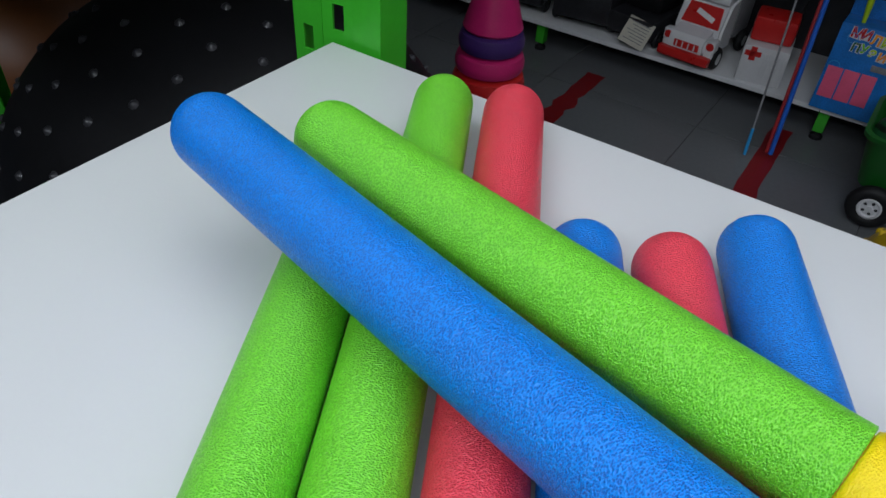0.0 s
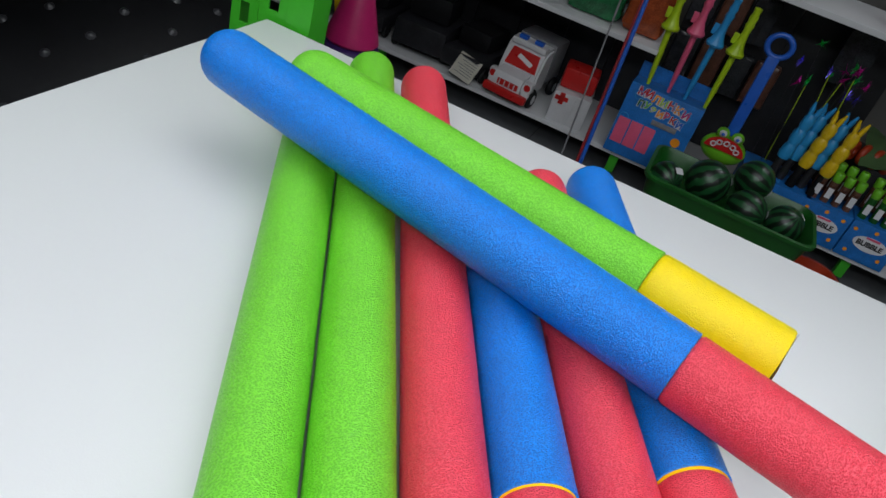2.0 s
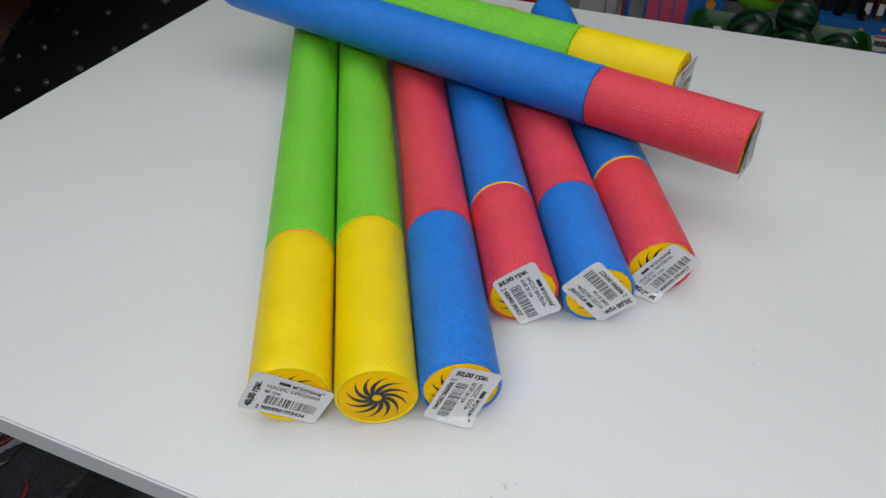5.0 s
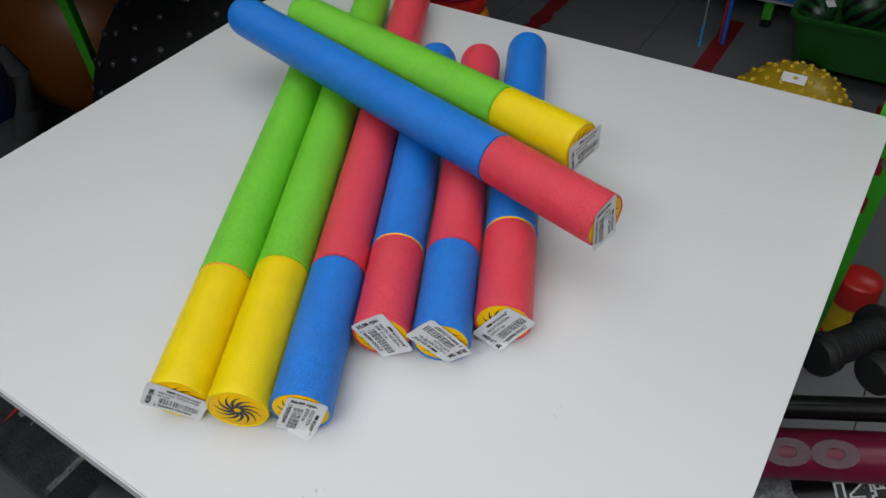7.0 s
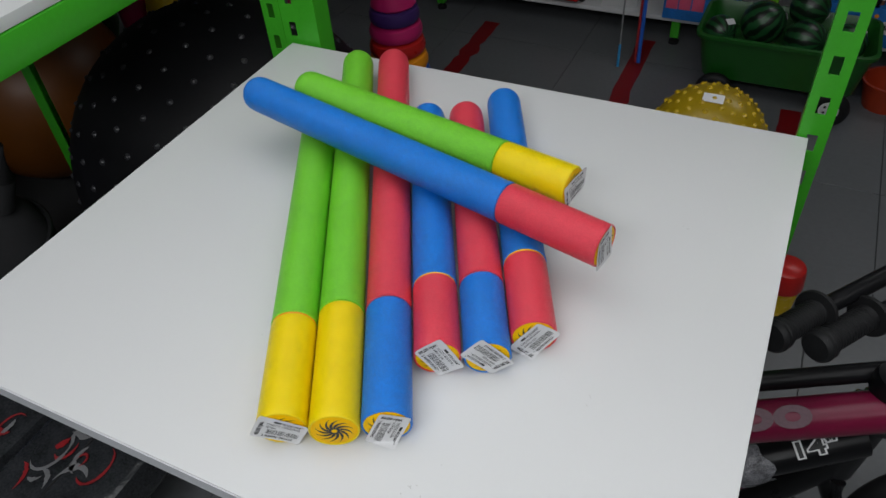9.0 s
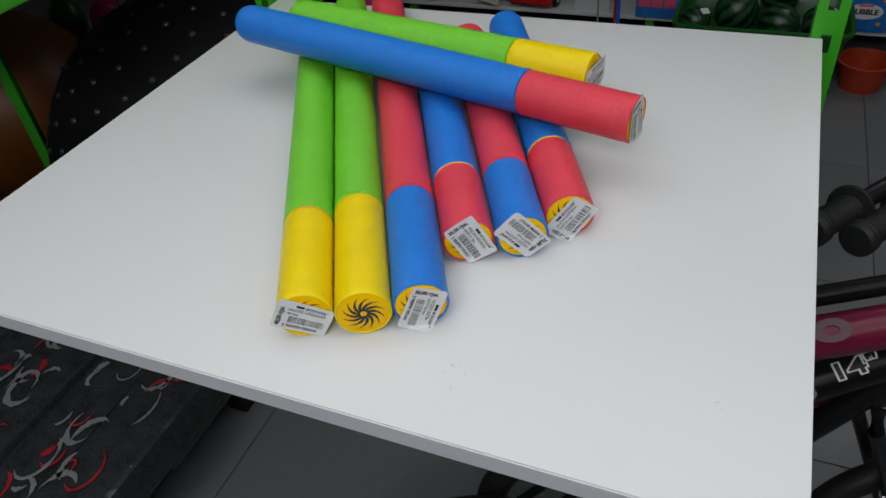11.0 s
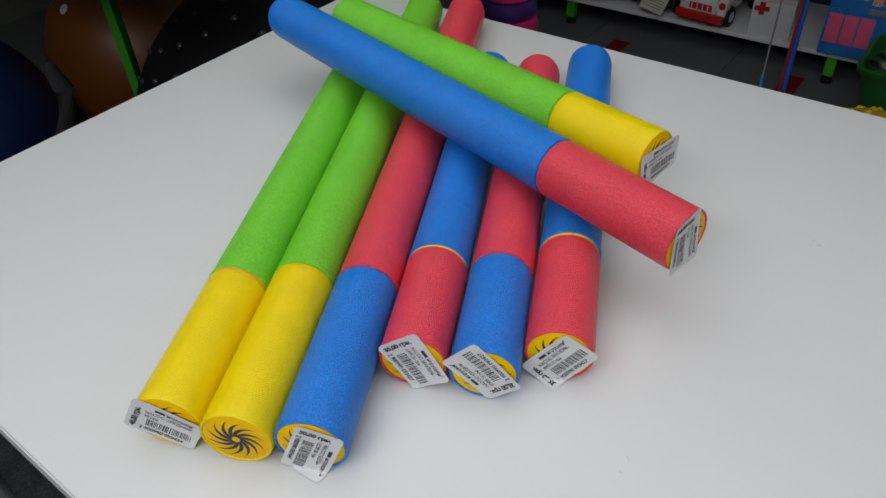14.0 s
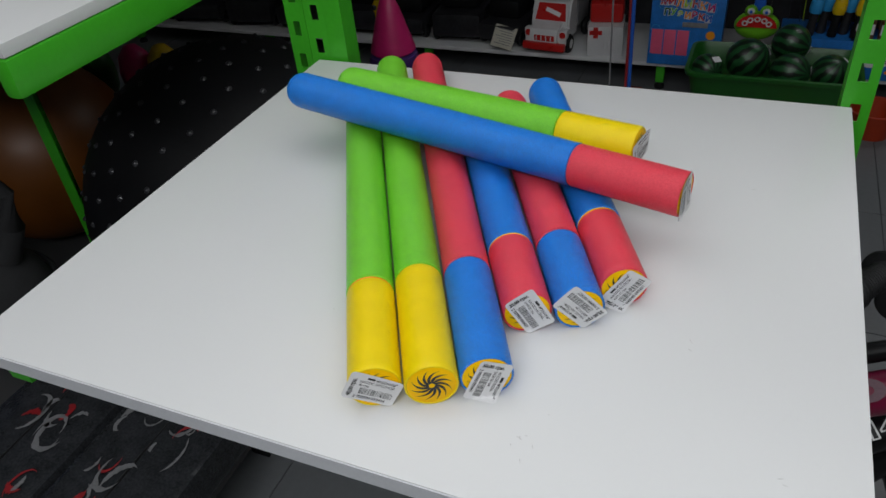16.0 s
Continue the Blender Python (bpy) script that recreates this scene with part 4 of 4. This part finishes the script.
# tinsel sticks
random.seed(9)
FOILS = (mat("magenta_foil", (0.8, 0.05, 0.5), 0.2, metal=0.6), mat("green_foil", (0.05, 0.7, 0.15), 0.2, metal=0.6), mat("violet_foil", (0.2, 0.15, 0.9), 0.2, metal=0.6))
for k in range(16):
    x, z = random.uniform(0.78, 1.02), random.uniform(0.0, 0.17)
    ob = empty("tinsel_stick", pose(x, FY + 0.17 + 0.01 * (k % 3), SZ + 0.1503, random.uniform(-6, 6), random.uniform(-8, 8), 0), "thin dark stick with a shiny foil flower", "decoration", "tinsel sticks")
    part("stick", rod([(0, 0, 0), (0, 0, 0.32 + z)], 0.0016, 6), LIME if k % 5 == 0 else DARK, ob)
    bm = bmesh.new()
    c = Vector((0, 0, 0.32 + z))
    for q in range(16):
        d = Vector((random.gauss(0, 1), random.gauss(0, 1), random.gauss(0, 1))).normalized() * random.uniform(0.015, 0.042)
        a = d.cross(Vector((0.3, 0.2, 0.9))).normalized() * 0.006
        bm.faces.new([bm.verts.new(p) for p in (c + a, c + d, c - a)])
    part("foil_flower", bm, FOILS[k % 3], ob, smooth=False)
# transparent packs hanging behind the swords
for k in range(7):
    x, z = 0.36 + 0.11 * (k % 4), 0.5 if k < 4 else 0.72
    bm = box((-0.05, 0, 0), (0.05, 0.05, 0.18), 0.012)
    bmesh.ops.subdivide_edges(bm, edges=bm.edges, cuts=2, use_grid_fill=True)
    for v in bm.verts:
        v.co += Vector((0, noise.noise(v.co * 25 + Vector((k, 0, 0))) * 0.02, 0))
    ob = tagged(part("hanging_pack", bm, BROWN if k % 2 else GLOSS_DARK), "shiny plastic pack hanging on the back panel", "toy pack", "hanging packs")
    ob.matrix_basis = pose(x, FY + 0.34, z - 0.1)
for x0, x1, z1 in ((-2.7, 0.29, 0.53), (0.3, 1.12, 0.866)):
    panel = empty("back_panel", pose(x0, FY + 0.44, 0.1305), "dark boarded back panel of the shelving", "panel", "back panels")
    n = round((x1 - x0) / 0.21)
    for k in range(n):
        w = (x1 - x0) / n
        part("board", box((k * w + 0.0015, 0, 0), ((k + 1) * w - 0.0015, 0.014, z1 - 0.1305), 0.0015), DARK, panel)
tagged(part("pink_box", box((1.0, FY + 0.05, 0.8885), (1.3, FY + 0.3, 1.05), 0.004), ROSE), "pink toy box on the upper shelf", "toy box")
tagged(part("blue_pack", box((0.88, FY + 0.28, 0.62), (1.0, FY + 0.31, 0.866), 0.004), GLOSS_DARK), "dark glossy toy pack hanging behind", "toy pack")

# ---- net poles leaning on the shelf ----
def pole(a, b, r, material, label, tip=None):
    ob = empty("net_pole", Matrix.Translation(a), label, "pole", "net poles")
    d = Vector(b) - Vector(a)
    part("shaft", rod([(0, 0, 0), d * 0.5, d], r, 10), material, ob)
    if tip:
        part("tip", rod([d * -0.0, d * 0.12], r * 1.6, 10), tip, ob)
    return ob


pole((0.143, 1.845, 0.008), (0.09, 2.085, 0.72), 0.0035, GREY_PRINT, "thin grey net pole with a blue tip leaning on the shelf", SKY_BLUE)
pole((0.214, 1.9, 0.01), (0.176, 2.085, 0.76), 0.008, SHINY_BLUE, "blue plastic pole leaning against the shelf")
pole((0.199, 1.905, 0.01), (0.164, 2.088, 0.76), 0.006, CRIMSON, "dark red plastic pole leaning against the shelf")

# ---- ring pyramids on the floor ----


def pyramid(m, scale, label, cols):
    ob = empty("ring_pyramid", m, label, "stacking toy", "ring pyramids")
    z = 0.0
    part("base", lathe([(0, 0), (0.15 * scale, 0), (0.155 * scale, 0.02), (0.145 * scale, 0.035), (0.03 * scale, 0.036)], 40), SHINY_BLUE, ob)
    z = 0.0362
    n = len(cols)
    for k, c in enumerate(cols):
        r = (0.128 - 0.0052 * k) * scale
        h = 0.0505 * scale
        prof = [(0.03 * scale, 0), (r - 0.016, 0.0004), (r - 0.004, 0.006), (r, h * 0.3), (r + 0.0005, h * 0.55), (r - 0.005, h * 0.86), (r - 0.016, h - 0.0004), (0.03 * scale, h)]
        part("ring", lathe(prof, 44, m=Matrix.Translation((0, 0, z))), c, ob)
        z += h + 0.0002
    part("cone", lathe([(0, z), (0.064 * scale, z), (0.069 * scale, z + 0.006), (0.066 * scale, z + 0.018), (0.034 * scale, z + 0.13), (0.022 * scale, z + 0.16), (0.012 * scale, z + 0.172), (0, z + 0.175)], 36), MAGENTA, ob)
    return ob


pyramid(pose(-0.36, 0.94, 0), 1.02, "tall stacking ring pyramid with a magenta cone top", (SHINY_BLUE, LEAF, YOLK, SHINY_BLUE, PURPLE, LEAF, SHINY_BLUE, ORANGE, SHINY_RED, MAGENTA, PURPLE))
pyramid(pose(-0.95, 1.2, 0), 0.6, "stacking ring pyramid in purple, red and green", (LEAF, SHINY_RED, PURPLE, YOLK, LEAF, SHINY_RED, PURPLE, YOLK))
giraffe = empty("spotted_toy", pose(-1.05, FY + 0.1, SZ), "yellow toy animal with dark spots on the shelf", "toy")
part("body", ball(0.09, m=pose(0, 0, 0.1), squash=(0.8, 0.7, 1.1)), YOLK, giraffe)
part("head", ball(0.05, m=pose(0, -0.02, 0.23)), YOLK, giraffe)
for k in range(9):
    a = k * 2.4
    part("spot", ball(0.014, m=pose(0.066 * math.cos(a), -0.045 - 0.01 * (k % 2), 0.05 + 0.014 * k), segs=10, squash=(1, 0.6, 1)), INK, giraffe)

# ---- green cart with melon balls ----
cart = empty("toy_cart", pose(0.745, 1.84, 0), "green plastic toy cart full of watermelon balls", "cart")


def tub():
    bm = bmesh.new()
    outer = [(0.25, 0.11, 0.095), (0.264, 0.12, 0.103), (0.29, 0.152, 0.263), (0.302, 0.164, 0.267), (0.303, 0.165, 0.28), (0.29, 0.154, 0.283), (0.281, 0.145, 0.265), (0.266, 0.13, 0.2)]
    rings = []
    for hx, hy, z in outer:
        c = 0.05
        ring = []
        for q, (sx, sy) in enumerate(((1, 1), (-1, 1), (-1, -1), (1, -1))):
            for i in range(5):
                a = math.pi / 2 * (q + i / 4)
                ring.append(bm.verts.new((sx * (hx - c) + c * math.cos(a), sy * (hy - c) + c * math.sin(a), z)))
        rings.append(ring)
    for a, b in zip(rings, rings[1:]):
        for k in range(20):
            bm.faces.new((a[k], a[(k + 1) % 20], b[(k + 1) % 20], b[k]))
    bm.faces.new(rings[0][::-1])
    bm.faces.new(rings[-1])
    bmesh.ops.recalc_face_normals(bm, faces=bm.faces)
    return bm


part("tub", tub(), LEAF, cart)
for sx in (-1, 1):
    part("axle_arm", box((sx * 0.2 - 0.012, -0.125, 0.06), (sx * 0.2 + 0.012, 0.125, 0.0945), 0.004), SHINY_RED, cart)
    for sy in (-1, 1):
        w = part("wheel", torus(0.047, 0.021, segs=36, minor=12), BLACK_RUBBER, cart, m=Matrix.Translation((sx * 0.2, sy * 0.15, 0.0685)) @ Matrix.Rotation(radians(90), 4, "X"))
        part("rim", lathe([(0.034, -0.016), (0.034, 0.016), (0.028, 0.018), (0.024, 0.012), (0.01, 0.012), (0.009, 0.019), (0, 0.019)], 24), WHITE, w, m=Matrix.Rotation(radians(180 if sy > 0 else 0), 4, "X"))
        for k in range(5):
            a = 2 * math.pi * k / 5
            part("rim_hole", lathe([(0.005, 0.0125), (0, 0.0126)], 10), INK, w, m=Matrix.Translation((0.018 * math.cos(a), 0.018 * math.sin(a), 0)))
tagged(part("bucket", lathe([(0, 0), (0.07, 0), (0.095, 0.1), (0.1, 0.102), (0.1, 0.108), (0.09, 0.108), (0.066, 0.006), (0, 0.006)], 28), RUST), "orange-red plastic toy bucket on the floor", "bucket").matrix_basis = pose(1.13, 1.9, 0.0001)
for x, y, z, r, a, b in ((0.517, 1.78, 0.2005, 0.057, 80, 20), (0.654, 1.85, 0.2005, 0.078, 20, 40), (0.805, 1.78, 0.2005, 0.069, 60, 70), (0.94, 1.81, 0.2005, 0.065, 30, 10), (0.795, 1.905, 0.264, 0.068, 50, 100)):
    ob = empty("melon_ball", pose(x, y, z + r, a, b, 30), "striped dark green watermelon play ball", "play ball", "melon balls in the cart")
    part("skin", ball(r, segs=40), MELON, ob)
    part("label", box((-0.02, -0.012, 0), (0.02, 0.012, 0.0006)), PAPER, ob, m=Euler((radians(-a), 0, radians(35))).to_matrix().to_4x4() @ pose(0, 0, 0, 40, 25, 20) @ Matrix.Translation((0, 0, r + 0.0005)))

# ---- kids' bicycles beside the shelf ----


BADGE = mat("grey_badge", (0.12, 0.06, 0.08), 0.5, vary=0.2)


def bicycle(head, turn, ztop, paint, label, grip, bar, tube, badge):
    """head: the steering head's place; turn: the way its frame runs; grip, bar, tube: lines of points in the room."""
    base = pose(head[0], head[1], 0, 0, 0, turn)
    inv = base.inverted()
    ob = empty("kids_bicycle", base, label, "bicycle", "kids' bicycles")

    def loc(p):
        return inv @ Vector(p)

    steer = Vector((-0.1, 0, 1)).normalized()
    top = Vector((0, 0, ztop))
    low = top - steer * 0.13
    q = steer.to_track_quat("Z", "Y").to_matrix().to_4x4()
    part("head_tube", rod([low, top], 0.024, 20), paint, ob)
    part("headset_cup", lathe([(0.024, 0.0), (0.036, 0.002), (0.037, 0.012), (0.031, 0.016), (0.026, 0.017), (0.024, 0.022), (0, 0.022)], 28, m=Matrix.Translation(top) @ q), BLACK_PAINT, ob)
    for k in range(12):
        a = 2 * math.pi * k / 12
        part("bearing_ball", ball(0.0068, m=Matrix.Translation(top + steer * 0.016) @ q @ Matrix.Translation((0.032 * math.cos(a), 0.032 * math.sin(a), 0)), segs=12), CHROME, ob)
    for k in range(4):
        part("steel_ring", torus(0.0235, 0.003, segs=28, minor=8, m=Matrix.Translation(top + steer * (0.026 + 0.0075 * k)) @ q), CHROME, ob)
    part("stem", lathe([(0.02, 0.022), (0.02, 0.055), (0.031, 0.057), (0.033, 0.075), (0.03, 0.088), (0.014, 0.092), (0, 0.092)], 28, m=Matrix.Translation(top) @ q), BLACK_PAINT, ob)
    for k in range(4):
        a = 2 * math.pi * k / 4 + 0.5
        part("bolt", lathe([(0.0062, 0.089), (0.0062, 0.095), (0.004, 0.097), (0, 0.097)], 12, m=Matrix.Translation(top) @ q @ Matrix.Translation((0.019 * math.cos(a), 0.019 * math.sin(a), 0))), CHROME, ob)
    part("handlebar", rod([loc(p) for p in bar] + [top + steer * 0.08], 0.0115, 14), BLACK_PAINT, ob)
    a, e = loc(grip[0]), loc(grip[1])
    qq = (e - a).to_track_quat("Z", "Y").to_matrix().to_4x4()
    L = (e - a).length
    prof = [(0, -0.001), (0.0175, 0.0), (0.0205, 0.003), (0.019, 0.0045), (0.021, 0.006), (0.021, 0.0095), (0.019, 0.011), (0.0205, 0.0125), (0.0205, 0.017), (0.0165, 0.019)]
    z = 0.021
    while z < L - 0.012:
        prof += [(0.0152, z), (0.017, z + 0.001), (0.017, z + 0.0028), (0.0152, z + 0.0038)]
        z += 0.005
    prof += [(0.0165, L - 0.008), (0.0265, L - 0.007), (0.0275, L - 0.003), (0.0255, L), (0.0, L)]
    bm = lathe(prof, 30, m=Matrix.Translation(a) @ qq)
    part("grip", bm, BLACK_RUBBER, ob, "ribbed black rubber grip")
    t0, t1 = loc(tube[0]), loc(tube[1])
    main = part("frame_tube", rod([t0, t0.lerp(t1, 0.5), t1], tube[2], 22), paint, ob)
    ax, view = (Vector(tube[0]) - Vector(tube[1])).normalized(), Vector((-0.1, -0.55, 0.8))
    nrm = (view - ax * view.dot(ax)).normalized()
    mm = inv @ Matrix(((*ax, 0), (*nrm.cross(ax), 0), (*nrm, 0), (0, 0, 0, 1))).transposed()
    for word, s, size, lift, material, bold in badge:
        c = loc(Vector(tube[1]).lerp(Vector(tube[0]), s) + nrm * (tube[2] + lift))
        m3 = mm.copy()
        m3.translation = c
        lettering("lettering", word, size, material, main, m3 @ Matrix.Translation((0, -size * 0.33, 0)), bold, wide=1.55)
    up = Vector((-0.019, -0.043, 0.032))
    part("top_tube", rod([t0 + up, t0.lerp(t1, 0.5) + up, t1 + up], 0.014, 16), BLACK_PAINT, ob) if paint is PINK else None
    seat, bb = Vector((0.36, 0, ztop - 0.14)), Vector((0.3, 0, 0.24))
    part("down_tube", rod([low + steer * 0.02, bb], 0.02, 16), paint, ob)
    part("seat_tube", rod([bb, seat, seat + Vector((0.03, 0, 0.05))], 0.015, 14), paint, ob)
    front, rear = Vector((-0.12, 0, 0.178)), Vector((0.62, 0, 0.178))
    for s in (-1, 1):
        part("fork_leg", rod([low - steer * 0.01 + Vector((0, s * 0.02, 0)), low - steer * 0.04 + Vector((0, s * 0.036, 0)), front + Vector((0, s * 0.04, 0))], 0.011, 12), paint, ob)
        part("stay", rod([seat + Vector((0, s * 0.01, -0.03)), rear + Vector((0, s * 0.045, 0))], 0.008, 10), paint, ob)
    for ctr in (front, rear):
        w = part("wheel", torus(0.155, 0.0225, segs=48, minor=12), BLACK_RUBBER, ob, m=Matrix.Translation(ctr) @ Matrix.Rotation(radians(90), 4, "X"))
        part("rim", torus(0.13, 0.009, segs=48, minor=8), BLACK_PAINT, w)
        part("hub", lathe([(0, -0.035), (0.018, -0.03), (0.012, 0), (0.018, 0.03), (0, 0.035)], 16), CHROME, w)
    return ob


bicycle((0.985, -0.135), 205, 0.665, BLACK_PAINT, "black kids' bicycle with ribbed grips and a bare headset",
        ((0.863, -0.235, 0.872), (0.92, -0.15, 0.866)), ((0.915, -0.157, 0.866), (1.02, -0.05, 0.864), (1.07, -0.02, 0.83), (1.05, -0.06, 0.775)),
        ((0.982, -0.148, 0.632), (0.76, -0.27, 0.565), 0.027),
        (("14\"", 0.6, 0.031, 0.0012, WHITE, 0.0022), ("14\"", 0.6, 0.031, 0.0018, BLACK_PAINT, 0.0004)))
bicycle((1.12, 0.04), 205, 0.70, PINK, "pink kids' bicycle in plastic wrap beside the shelf",
        ((0.812, -0.257, 0.892), (0.86, -0.177, 0.877)), ((0.857, -0.182, 0.878), (0.94, -0.08, 0.886), (1.04, 0.03, 0.875), (1.12, 0.08, 0.83)),
        ((1.093, -0.101, 0.712), (0.775, -0.2495, 0.68), 0.029),
        (("O", 0.1, 0.036, 0.0012, BADGE, 0.003), ("O", 0.24, 0.036, 0.0012, BADGE, 0.003)))
FILM = mat("crumpled_film", (0.16, 0.16, 0.175), 0.2, vary=0.7, scale=70, bump=0.006, bscale=90)
wrap = bmesh.new()
lathe([(0.031, 0), (0.034, 0.03), (0.031, 0.06), (0.035, 0.09), (0.03, 0.12)], 26, bm=wrap)
for v in wrap.verts:
    v.co *= 1 + 0.12 * noise.noise(v.co * 60)
d = Vector((0.222, 0.122, 0.067)).normalized()
tagged(part("plastic_wrap", wrap, FILM), "crumpled clear plastic sleeve round the black tube", "packaging").matrix_basis = Matrix.Translation((0.765, -0.267, 0.5665)) @ d.to_track_quat("Z", "Y").to_matrix().to_4x4()
toy = empty("toy_cup", pose(0.897, 0.682, 0.0001), "yellow plastic toy cup with a red lid on the floor", "toy cup")
part("foot", lathe([(0, 0), (0.044, 0), (0.046, 0.006), (0.043, 0.0118), (0, 0.012)], 28), SHINY_RED, toy)
part("body", lathe([(0.042, 0.0122), (0.044, 0.06), (0.047, 0.118)], 28), YOLK, toy)
part("lid", lathe([(0.0465, 0.1182), (0.052, 0.12), (0.053, 0.128), (0.05, 0.165), (0.046, 0.182), (0.035, 0.189), (0, 0.19)], 28), SHINY_RED, toy)
